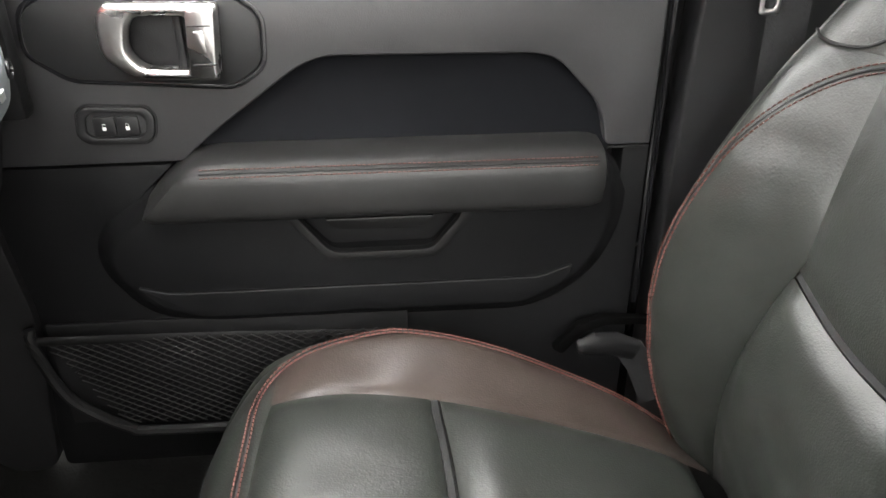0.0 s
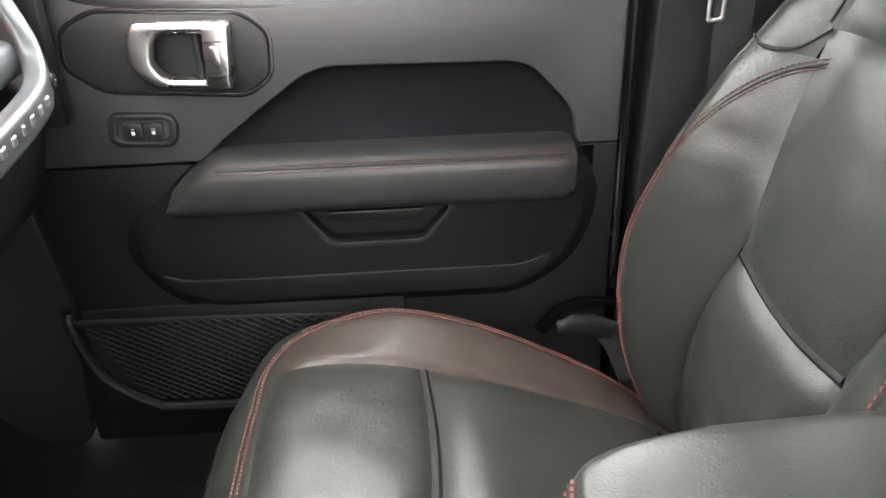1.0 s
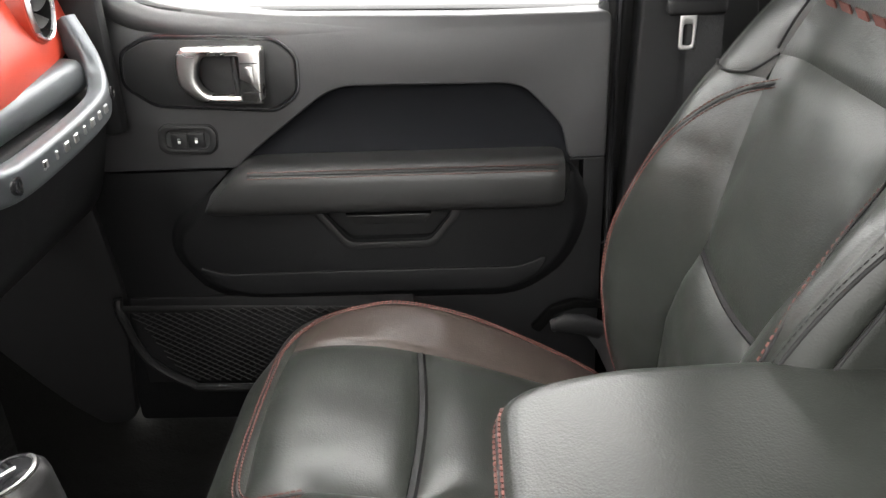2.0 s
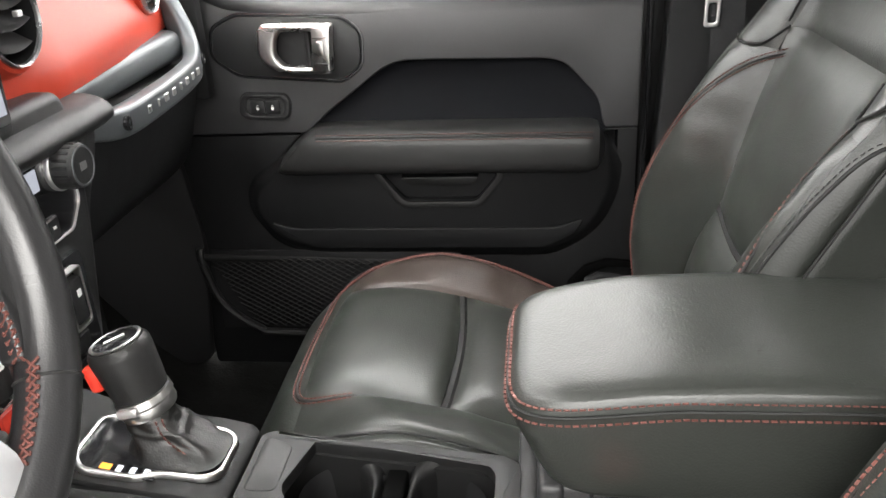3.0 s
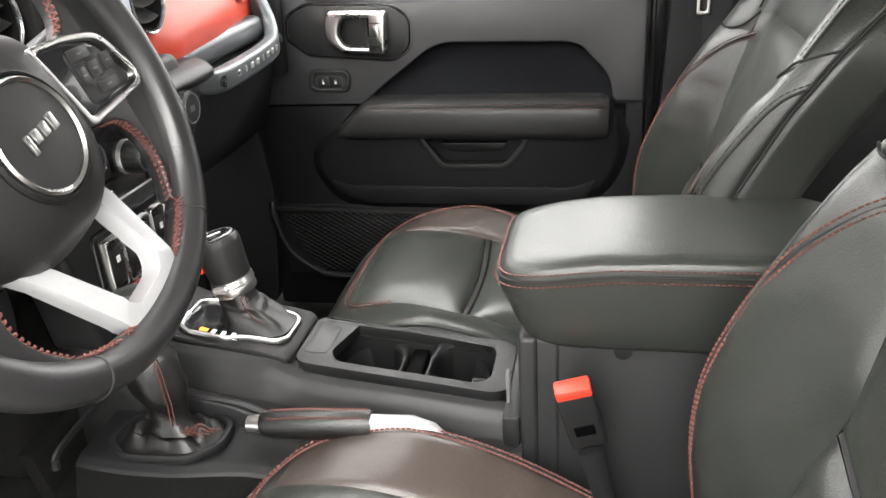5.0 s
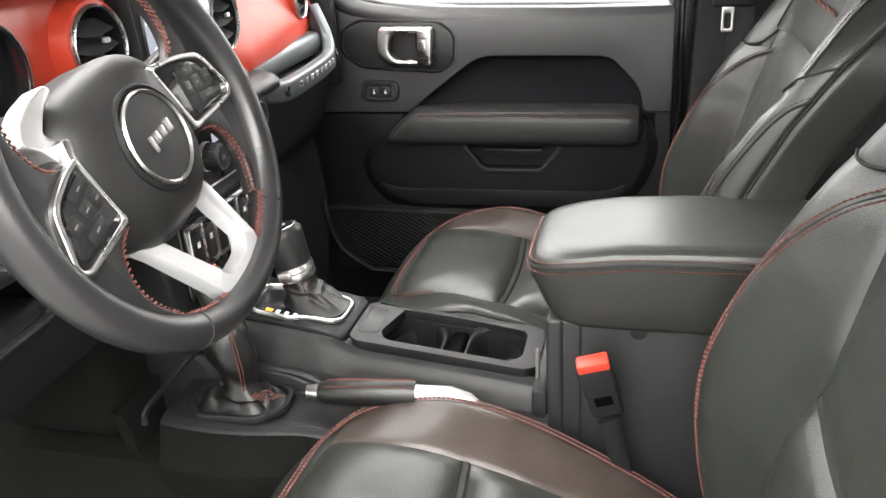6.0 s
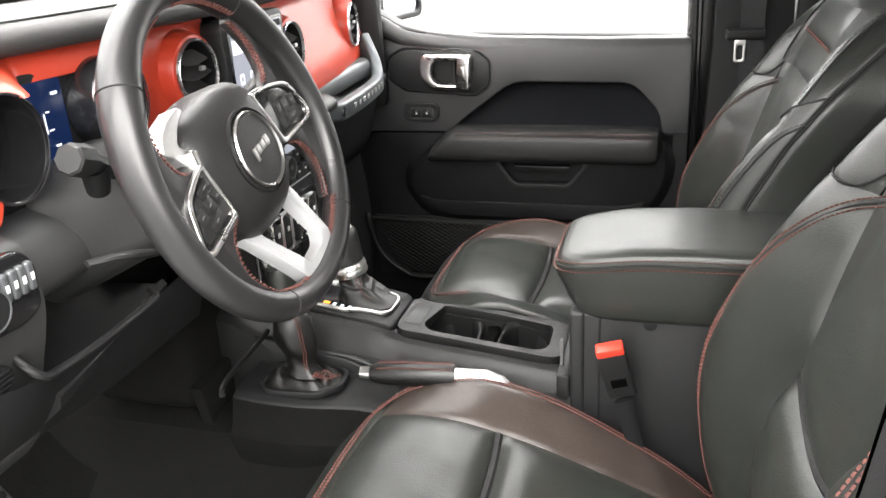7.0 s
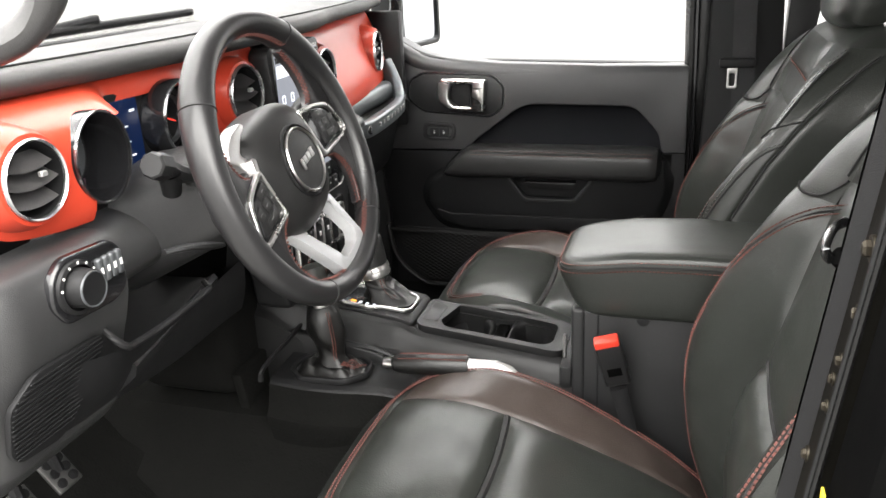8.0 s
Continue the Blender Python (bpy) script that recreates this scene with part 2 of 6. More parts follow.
def lathe(profile, m, seg=32, bm=None):
    """Turns (radius, height) pairs round the local z of m."""
    b = bmesh.new()
    rings = []
    for r, h in profile:
        rings.append([b.verts.new((max(r, 1e-5) * math.cos(2 * math.pi * k / seg), max(r, 1e-5) * math.sin(2 * math.pi * k / seg), h)) for k in range(seg)])
    for a, c in zip(rings, rings[1:]):
        for k in range(seg):
            l = (k + 1) % seg
            b.faces.new((a[k], a[l], c[l], c[k]))
    if profile[0][0] > 1e-4 and profile[-1][0] > 1e-4:
        for k in range(seg):
            l = (k + 1) % seg
            b.faces.new((rings[-1][k], rings[-1][l], rings[0][l], rings[0][k]))

    bmesh.ops.remove_doubles(b, verts=b.verts, dist=1e-5)
    bmesh.ops.transform(b, matrix=m, verts=b.verts)
    return join(bm, b) if bm is not None else b


def stitches(path, normals, gap=0.0075, length=0.0048, r=0.0009, off=0.0, bm=None):
    """Single stitches laid along a path, off to its side in the surface."""
    b = bmesh.new() if bm is None else bm
    P = [Vector(p) for p in path]
    N = [Vector(q).normalized() for q in normals]
    d, want = 0.0, gap * 0.5
    for i in range(len(P) - 1):
        e = P[i + 1] - P[i]
        L = e.length
        if L < 1e-6:
            continue
        t = e / L
        n = N[i]
        s = n.cross(t).normalized()
        while want <= d + L:
            c = P[i] + t * (want - d) + s * off + n * (r * 0.5)
            vs = []
            for k in (-1, 1):
                w = t * (length * 0.5 * k)
                vs.append([b.verts.new(c + w + s * r * 0.9 - n * r), b.verts.new(c + w * 0.8 + n * r), b.verts.new(c + w - s * r * 0.9 - n * r)])
            for k in range(3):
                b.faces.new((vs[0][k], vs[1][k], vs[1][(k + 1) % 3], vs[0][(k + 1) % 3]))
            b.faces.new(vs[0][::-1])
            b.faces.new(vs[1])
            want += gap
        d += L
    return b


def lerp(table, x):
    """Reads a table of (x, y) pairs, smoothly."""
    xs, ys = [a for a, _ in table], [b for _, b in table]
    if x <= xs[0]:
        return ys[0]
    for i in range(len(xs) - 1):
        if x <= xs[i + 1]:
            t = (x - xs[i]) / (xs[i + 1] - xs[i])
            m0 = (ys[i + 1] - ys[i - 1]) / (xs[i + 1] - xs[i - 1]) * (xs[i + 1] - xs[i]) if i else ys[1] - ys[0]
            m1 = (ys[i + 2] - ys[i]) / (xs[i + 2] - xs[i]) * (xs[i + 1] - xs[i]) if i + 2 < len(xs) else ys[-1] - ys[-2]
            return (2 * t ** 3 - 3 * t * t + 1) * ys[i] + (t ** 3 - 2 * t * t + t) * m0 + (3 * t * t - 2 * t ** 3) * ys[i + 1] + (t ** 3 - t * t) * m1
    return ys[-1]


def sstep(a, b, x):
    t = min(1, max(0, (x - a) / (b - a)))
    return t * t * (3 - 2 * t)


def rect(x0, z0, x1, z1):
    return [(x0, z0), (x1, z0), (x1, z1), (x0, z1)]


# ---- the studio and the car's shell ----
b = bmesh.new()
bmesh.ops.create_grid(b, x_segments=2, y_segments=2, size=400)
bmesh.ops.translate(b, verts=b.verts, vec=(0, 0, -0.52))
tagged(part("ground", b, CONCRETE), "smooth light grey studio floor under the car", "floor", kind="structure")

# carpeted tub: flat floor, toe board rising to the front, tunnel under the console
FLOOR = [(-1.05, 0.62), (-0.86, 0.50), (-0.62, 0.22), (-0.50, 0.165), (-0.2, 0.155), (0.9, 0.155), (1.0, 0.30), (1.9, 0.32)]


def floor_at(u, v):
    x = -1.05 + 2.95 * u
    y = -0.46 + 1.47 * v
    z = lerp(FLOOR, x)
    t = abs(y - YC)
    front = 1 - sstep(-0.26, -0.16, x)
    z += 0.17 * (1 - sstep(0.09, 0.16, t)) * (1 - sstep(0.9, 1.1, x)) * (1 - front) + 0.02 * sstep(0.60, 0.72, t)
    z = max(z, 0.155 + 0.245 * sstep(-0.02, 0.09, y) * (1 - sstep(0.39, 0.46, y)) * front)
    return (x, y, z + 0.003 * noise.noise((x * 9, y * 9, 0)))


tagged(part("floor", surf(floor_at, 70, 44), CARPET), "black carpeted car floor with a raised tunnel", "floor", kind="structure")
b = prism([(-1.06, 0.0), (1.9, 0.0), (1.9, 0.06), (-1.06, 0.06)], -0.5, "y", 1.55, 0.004)
tagged(part("underbody", b, PLASTIC_D), "dark steel underbody of the car", "car body", kind="structure")
b = box((-1.09, YC, 0.52), (0.06, 1.5, 0.98), 0.01)
tagged(part("bulkhead", b, PLASTIC_D), "dark bulkhead behind the dashboard", "car body", kind="structure")
# roof and rear end close the cabin
b = surf(lambda u, v: (-0.20 + 2.12 * u, -0.44 + 1.43 * v, 1.46 - 0.06 * (2 * v - 1) ** 4), 24, 16)
bmesh.ops.solidify(b, geom=b.faces[:], thickness=0.04)
tagged(part("ceiling", b, HEADL), "grey headliner under the closed roof", "ceiling", kind="structure")
b = box((0.86, YC, 1.53), (2.16, 1.48, 0.03), 0.012, 3)
tagged(part("roof", b, PAINT), "black hard top roof of the car", "car roof", kind="structure")
b = ring_prism([(-0.47, 0.1), (1.03, 0.1), (1.03, 1.42), (-0.47, 1.42)], [(-0.38, 0.9), (0.93, 0.9), (0.93, 1.34), (-0.38, 1.34)], 1.88, "x", 0.05)
tagged(part("wall_rear", b, PLASTIC_D), "black tailgate with a window opening", "car body", kind="structure")


def side_shell(y0, sgn, name, label):
    """Rear side of the cabin with the rear door window; sgn +1 passenger side."""
    t = 0.06 * sgn
    hole = rounded([(0.50, 0.90), (1.25, 0.90), (1.25, 1.32), (0.56, 1.32)], 0.04, 3)
    out = rounded([(0.42, 0.06), (1.92, 0.06), (1.92, 1.40), (0.46, 1.40)], 0.03, 3)
    b = ring_prism(out, hole, y0, "y", t)
    return tagged(part(name, b, PLASTIC), label, "car body", kind="structure")


side_shell(0.965, 1, "wall_right", "black rear side wall of the cabin with a window opening")
side_shell(-0.43, -1, "wall_left", "black rear side wall of the cabin beside the driver")
# windscreen frame: A pillars, header, cowl
WB = (-0.62, 1.03)      # foot of the screen (x, z)
WT = (-0.24, 1.44)      # head of the screen
for nm, y, lab in (("pillar_front_right", 0.945, "black windscreen pillar on the passenger side"),):
    b = tube([(WB[0] + 0.02, y, 0.72), (WB[0] + 0.06, y, 1.0), (WT[0], y - 0.01, WT[1])], [0.05, 0.045, 0.04], 10, flat=(0.7, 1), up=(0, 1, 0))
    tagged(part(nm, b, PLASTIC_D), lab, "pillar", kind="structure")
b = box((WT[0] - 0.01, YC, WT[1]), (0.09, 1.44, 0.06), 0.015, 3)
tagged(part("header", b, HEADL), "grey header over the windscreen", "car body", kind="structure")
b = box((-0.80, YC, 0.985), (0.30, 1.46, 0.02), 0.006, 2)
tagged(part("cowl", b, PLASTIC_D), "black plastic cowl in front of the windscreen", "car body", kind="structure")
b = bmesh.new()
q = [(WB[0] - 0.02, -0.40, WB[1] - 0.02), (WB[0] - 0.02, 0.95, WB[1] - 0.02), (WT[0] - 0.03, 0.94, WT[1]), (WT[0] - 0.03, -0.39, WT[1])]
b.faces.new([b.verts.new(p) for p in q])
bmesh.ops.solidify(b, geom=b.faces[:], thickness=0.005)
ws = tagged(part("windscreen", b, GLASS, smooth=False), "clear laminated windscreen glass", "windscreen", kind="structure")
ws.visible_shadow = False


# ---- front seats ----
CREST = [(-0.315, 0.22), (-0.30, 0.270), (-0.265, 0.365), (-0.22, 0.428), (-0.18, 0.454), (-0.11, 0.474), (-0.05, 0.478), (0.04, 0.453), (0.14, 0.403), (0.22, 0.354), (0.30, 0.288)]
PAD = [(-0.315, 0.20), (-0.30, 0.285), (-0.265, 0.385), (-0.23, 0.435), (-0.19, 0.458), (-0.11, 0.462), (0.0, 0.438), (0.1, 0.405), (0.2, 0.365), (0.30, 0.315)]
BCREST = [(0.28, 0.295), (0.33, 0.272), (0.40, 0.248), (0.46, 0.238), (0.52, 0.234), (0.587, 0.242), (0.65, 0.266), (0.71, 0.296), (0.78, 0.340), (0.813, 0.366), (0.88, 0.412), (0.92, 0.445), (0.96, 0.49)]
BPAD = [(0.28, 0.325), (0.40, 0.310), (0.50, 0.309), (0.60, 0.328), (0.70, 0.366), (0.80, 0.409), (0.88, 0.437), (0.94, 0.458), (0.99, 0.485)]


def cushion_at(a, x):
    """Surface of the seat cushion: a runs -1..1 from side to side, x from front to back."""
    s = abs(a)
    zc, zp = lerp(CREST, x), lerp(PAD, x)
    nar = 1 - 0.16 * (1 - sstep(-0.31, -0.16, x)) ** 2
    if s <= 0.8:
        y = 0.225 * s / 0.8
        k = sstep(0.40, 0.80, s)
        z = zp + (zc - zp) * k + 0.006 * (1 - (s / 0.8) ** 2)
    else:
        k = (s - 0.8) / 0.2
        y = 0.225 + 0.038 * math.sin(min(1, k * 1.6) * math.pi / 2)
        z = zc - 0.20 * k ** 1.7
        z = max(z, 0.20)
    return Vector((x, math.copysign(y * nar, a), z))


BACK = Vector((0, 0, 0))      # how far a seat's backrest stands off from its cushion


def back_at(a, z):
    """Surface of the backrest: a runs -1..1 from side to side and round to the rear, z is the height."""
    s = abs(a)
    xc, xp = lerp(BCREST, z), lerp(BPAD, z)
    half = 0.236 - 0.060 * sstep(0.80, 1.0, z) ** 1.5 - 0.02 * (1 - sstep(0.3, 0.45, z))
    if s <= 0.75:
        y = half * s / 0.75
        k = sstep(0.36, 0.72, s)
        x = xp + (xc - xp) * k
    else:
        k = (s - 0.75) / 0.25
        y = half + 0.016 * math.sin(min(1, k * 2.2) * math.pi / 2)
        x = xc + 0.115 * k ** 1.25
    # a backrest that stands off is also turned a little, its outer edge set back
    return Vector((x + 3 * BACK.x * sstep(0.15, 0.70, -a), math.copysign(y, a), z)) + BACK


def heart(fn, c):
    """The middle of the cushion or backrest behind a surface point."""
    return Vector((c.x, 0, 0.22)) if fn is cushion_at else Vector((0.56, BACK.y, c.z - 0.05))


def panel(fn, a0, a1, q0, q1, na, nq, puff=0.006, wrinkle=0.0, seed=0.0, rows=None):
    """One upholstery panel on a surface, bulging between its seams. The bounds are numbers or functions of the other way."""
    def at(p, t):
        q = q0 + (q1 - q0) * t if not callable(q0) else q0(p) + (q1(p) - q0(p)) * t
        lo = a0(q) if callable(a0) else a0
        hi = a1(q) if callable(a1) else a1
        a = lo + (hi - lo) * p
        return fn(a, q)
    n3 = 1e-3

    def f(u, v):
        c = at(u, v)
        du = at(min(1, u + n3), v) - at(max(0, u - n3), v)
        dv = at(u, min(1, v + n3)) - at(u, max(0, v - n3))
        n = du.cross(dv)
        if n.length > 0:
            n.normalize()
        if n.dot(c - heart(fn, c)) < 0:
            n = -n
        e = (1 - abs(2 * u - 1) ** 9) * (1 - abs(2 * v - 1) ** 8)
        h = puff * e
        if wrinkle:
            h += wrinkle * e * noise.noise((c.x * 16 + seed, c.y * 16, c.z * 30))
        return c + n * h
    return surf(f, na, nq)


def seam_on(fn, pts, lift=0.0015, n=6):
    """A smooth run of surface points with normals through (a, q) pairs."""
    P2 = smooth_path([(a, q, 0) for a, q in pts], n)
    out, nor = [], []
    for p in P2:
        a, q = p.x, p.y
        c = fn(a, q)
        da = fn(a + 0.01, q) - fn(a - 0.01, q)
        dq = fn(a, q + 0.004) - fn(a, q - 0.004)
        nn = da.cross(dq).normalized()
        if nn.dot(c - heart(fn, c)) < 0:
            nn = -nn
        out.append(c + nn * lift)
        nor.append(nn)
    return out, nor


def apipe(q):
    """Where the piping runs along the side of the backrest."""
    return lerp([(0.3, 0.88), (0.6, 0.868), (0.744, 0.855), (0.815, 0.838), (0.855, 0.845), (0.90, 0.87), (0.958, 0.90)], q)


def front_seat(base, label, dashed=True, shift=(0, 0, 0)):
    BACK[:] = shift
    seat = thing("front_seat", label, "seat", (0.0, 0.0, 0.155), "front seats")
    # cushion panels
    part("cushion_pad", panel(cushion_at, -0.50, 0.50, lambda p: -0.196 - 0.010 * math.sin(p * math.pi), lambda p: -0.029 + 0.008 * math.sin(p * math.pi), 28, 40, 0.010, 0.002), LEATHER, seat)
    part("cushion_pad", panel(cushion_at, -0.50, 0.50, lambda p: -0.018 + 0.008 * math.sin(p * math.pi), lambda p: 0.27, 28, 40, 0.019, 0.002, 3.1), LEATHER, seat)
    for sg in (-1, 1):
        # the browner, paler leather on one side paints in how light falls there
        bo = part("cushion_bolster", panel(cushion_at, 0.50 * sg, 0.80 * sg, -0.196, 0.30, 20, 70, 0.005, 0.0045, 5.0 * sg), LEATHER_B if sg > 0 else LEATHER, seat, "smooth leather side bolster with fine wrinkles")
        part("cushion_side", panel(cushion_at, 0.80 * sg, 1.0 * sg, -0.31, 0.30, 12, 44, 0.005, 0.002, 9.0 * sg), LEATHER, seat)
    part("cushion_front", panel(cushion_at, -0.80, 0.80, -0.312, -0.196, 34, 16, 0.004, 0.002, 1.7), LEATHER, seat)
    b = box((-0.01, 0, 0.185), (0.54, 0.40, 0.05), 0.01)
    part("seat_base", b, PLASTIC_D, seat, "black plastic and steel seat base")
    for sg in (-1, 1):
        part("seat_rail", box((0.0, 0.17 * sg, 0.150 + 0.01), (0.50, 0.04, 0.02), 0.003), STEEL, seat, "steel seat rail")
    # backrest panels
    ain = lambda q: 0.36 + 0.16 * abs(q - 0.62) ** 0.8 / 0.24 ** 0.8 * (0.75 if q < 0.62 else 1.0)
    nin = lambda q: -ain(q)
    part("back_pad", panel(back_at, nin, ain, lambda p: 0.30, lambda p: 0.602 - 0.012 * math.sin(p * math.pi), 24, 40, 0.022, 0.003, 2.2), LEATHER, seat, "lower backrest pad")
    part("back_pad", panel(back_at, nin, ain, lambda p: 0.611 - 0.012 * math.sin(p * math.pi), lambda p: 0.835, 20, 24, 0.009, 0.002, 4.4), LEATHER, seat, "upper backrest pad")
    yk = part("yoke_pad", panel(back_at, -0.50, 0.50, 0.835, 0.958, 20, 14, 0.004, 0.001), LEATHER, seat, "shoulder pad with a red embroidered bar")
    for sg in (-1, 1):
        f0 = ain if sg > 0 else nin
        part("back_bolster", panel(back_at, f0, 0.75 * sg, 0.30, 0.806, 16, 44, 0.005, 0.003, 6.0 * sg), LEATHER, seat)
        part("yoke_side", panel(back_at, 0.50 * sg, 0.75 * sg, 0.806, 0.958, 10, 14, 0.003, 0.001, 2.0 * sg), LEATHER, seat)
        edge = (lambda q, sg=sg: sg * apipe(q))
        part("back_side", panel(back_at, 0.75 * sg, edge, 0.30, 0.958, 12, 50, 0.003, 0.0, 8.0 * sg), LEATHER, seat, "smooth leather side of the backrest")
        part("back_side", panel(back_at, edge, 1.0 * sg, 0.30, 0.958, 12, 50, 0.004, 0.001, 8.0 * sg), LEATHER, seat, "dark leather flank behind the piping")
    # top roll and rear shell
    def top(u, v):
        a = -1 + 2 * u
        p = back_at(a * 0.98, 0.958)
        t = v
        c = p.lerp(Vector((0.60, a * 0.15, 0.958)) + BACK, t)
        c.z += 0.026 * math.sin(math.pi * min(1, t * 1.1) * 0.9) * (1 - abs(a) ** 4) + 0.004 * math.sin(math.pi * t)
        return c
    part("back_top", surf(top, 24, 8), LEATHER, seat)

    def shell(u, v):
        z = 0.28 + 0.69 * u
        a = -1 + 2 * v
        p = back_at(math.copysign(1.0, a if a else 1), z)
        y = BACK.y + abs(p.y - BACK.y) * a
        return (p.x + 0.05 * (1 - a * a), y, p.z)
    part("back_shell", surf(shell, 20, 16), LEATHER_B, seat, "rear shell of the backrest")
    # headrest
    def head(u, v):
        th = 2 * math.pi * v
        k = abs(2 * u - 1)
        w = (1 - k ** 5) ** 0.35
        cx, cz = 0.548, 1.062
        c, s = math.cos(th), math.sin(th)
        rx, rz = 0.052 * (0.55 + 0.45 * w), 0.088 * (0.6 + 0.4 * w)
        x = cx + math.copysign(abs(c) ** 0.75, c) * rx + 0.30 * (math.copysign(abs(s) ** 0.7, s) * rz)
        return Vector((x - 0.02 * (1 - k * k), (2 * u - 1) * 0.135, cz + math.copysign(abs(s) ** 0.7, s) * rz)) + BACK
    hd = part("headrest", surf(head, 22, 28, wrap_v=True, cap=True), LEATHER, seat, "padded black leather headrest")
    for sg in (-1, 1):
        part("headrest_post", tube([Vector((0.53, 0.06 * sg, 0.95)) + BACK, Vector((0.548, 0.06 * sg, 1.05)) + BACK], 0.006, 10), SILVER, seat, "chrome post")
    # seams: red double stitching on the crests, black piping elsewhere
    runs = [
        (cushion_at, [(0.80, 0.29), (0.80, 0.15), (0.80, 0.02), (0.80, -0.10), (0.76, -0.175), (0.60, -0.208), (0.3, -0.213), (0.0, -0.215), (-0.30, -0.213), (-0.46, -0.205), (-0.52, -0.19), (-0.53, -0.165), (-0.515, -0.13)], True),
        (cushion_at, [(-0.66, -0.245), (-0.55, -0.262), (-0.3, -0.268), (0.1, -0.270), (0.55, -0.268)], False),
        (cushion_at, [(-0.80, 0.29), (-0.80, 0.1), (-0.80, -0.08), (-0.78, -0.17), (-0.72, -0.205)], False),
        (back_at, [(a - 0.035, q) for a, q in ((0.75, 0.31), (0.75, 0.45), (0.75, 0.58), (0.74, 0.68), (0.68, 0.745), (0.58, 0.788), (0.42, 0.812))], True),
        (back_at, [(-0.75, 0.31), (-0.75, 0.45), (-0.75, 0.58), (-0.74, 0.68), (-0.68, 0.745), (-0.58, 0.785), (-0.50, 0.800)], "inner" if dashed else True),
        (back_at, [(0.50, 0.835), (0.56, 0.812), (0.62, 0.806), (0.70, 0.806), (0.75, 0.81)], False),
        (back_at, [(0.52, 0.84), (0.53, 0.88), (0.54, 0.92), (0.55, 0.955)], False),
        (back_at, [(-0.50, 0.835), (-0.60, 0.812), (-0.70, 0.822), (-0.755, 0.838), (-0.805, 0.848), (-0.842, 0.853)], False),
    ]
    zs = [0.33 + 0.615 * k / 12 for k in range(13)]
    if dashed:
        runs += [
            (back_at, [(-apipe(q), q) for q in zs], False),
            (back_at, [(apipe(q), q) for q in zs], False),
            (back_at, [(-0.775, 0.46), (-0.775, 0.60), (-0.775, 0.66), (-0.776, 0.72), (-0.785, 0.77), (-0.80, 0.80), (-0.836, 0.815)], "dash"),
            (back_at, [(-0.762, 0.842), (-0.766, 0.873), (-0.77, 0.913), (-0.775, 0.95)], "dash"),
        ]
    runs += [
        (cushion_at, [(-0.50 + 0.1 * k, -0.0235 + 0.008 * math.sin(math.pi * k / 10)) for k in range(11)], "groove"),
        (back_at, [(-0.36 + 0.072 * k, 0.6065 - 0.012 * math.sin(math.pi * k / 10)) for k in range(11)], "groove"),
    ]
    for fn, pts, red in runs:
        pth, nor = seam_on(fn, pts, -0.0040 if red == "groove" else 0.0045)
        wide = 0.0016 if red in (True, "inner") else 0.0017 if red is False else 0.0066 if red == "groove" else 0.0018
        part("seam", tube([p - n * 0.001 for p, n in zip(pth, nor)], wide, 6), DARKTHREAD, seat)
        if red == "groove":
            continue
        if red == "inner":
            low = [(p, n) for p, n in zip(pth, nor) if p.z < 0.80]
            part("stitching", stitches([p for p, n in low], [n for p, n in low], 0.0068, 0.0046, 0.0008, 0.003), THREAD, seat, "row of red stitches", kind="stuff")
        elif red == "dash":
            part("stitching", stitches(pth, nor, 0.0068, 0.0044, 0.0006, 0.0050), DARKTHREAD, seat, "row of black stitches", kind="stuff")
        elif red:
            off = 0.0044 if dashed else 0.0052
            wide = 0.00085 if dashed else 0.00105
            b = stitches(pth, nor, 0.0062, 0.0050, wide, off)
            part("stitching", stitches(pth, nor, 0.0062, 0.0050, wide, -off, b), THREAD, seat, "double row of red stitches", kind="stuff")
    # red embroidery across the shoulder pad, as plain bars
    b = bmesh.new()
    for i in range(7):
        a = -0.39 + i * 0.130
        p = back_at(a, 0.895)
        box((p.x - 0.0045, p.y, p.z), (0.002, 0.024, 0.020), 0.0005, 1, pose(0, 0, 0, 0, -28, 0), b)
    part("embroidery", b, THREAD, yk, "red embroidered bars")
    seat.matrix_basis = base @ Matrix.Translation((0, 0, 0.155))
    return seat


SY = 0.606      # centre of the passenger seat
front_seat(Matrix.Translation((0, SY, 0)), "black leather front seat with red double stitching")
front_seat(Matrix.Translation((0.03, -0.080, 0)), "black leather driver's seat with red double stitching", False, (0.007, -0.036, 0.012))


# ---- passenger door ----
door = thing("passenger_door", "closed black front passenger door with padded armrest", "car door", (-0.14, 0.97, 0.25))
part("inner_skin", prism(rounded([(-0.53, 0.20), (0.25, 0.20), (0.25, 0.855), (-0.42, 0.875), (-0.53, 0.93)], 0.01, 2), 0.992, "y", 0.04, 0.004), PLASTIC_D, door)
upper = [(-0.525, 0.652), (-0.292, 0.652), (-0.255, 0.684), (-0.155, 0.757), (-0.125, 0.768), (0.108, 0.764), (0.132, 0.756), (0.184, 0.700), (0.192, 0.652), (0.246, 0.652),
         (0.246, 0.856), (0.05, 0.858), (-0.20, 0.866), (-0.33, 0.878), (-0.40, 0.893), (-0.46, 0.925), (-0.525, 0.945)]
ub = prism(rounded(upper, [0.004, 0.004, 0.02, 0.02, 0.02, 0.02, 0.02, 0.02, 0.01, 0.004, 0.01, 0.03, 0.03, 0.03, 0.03, 0.03, 0.01], 4), YD, "y", 0.05, 0.011, 4)
bmesh.ops.bisect_plane(ub, geom=ub.verts[:] + ub.edges[:] + ub.faces[:], plane_co=(0, 0, 0.838), plane_no=(0, 0, 1))
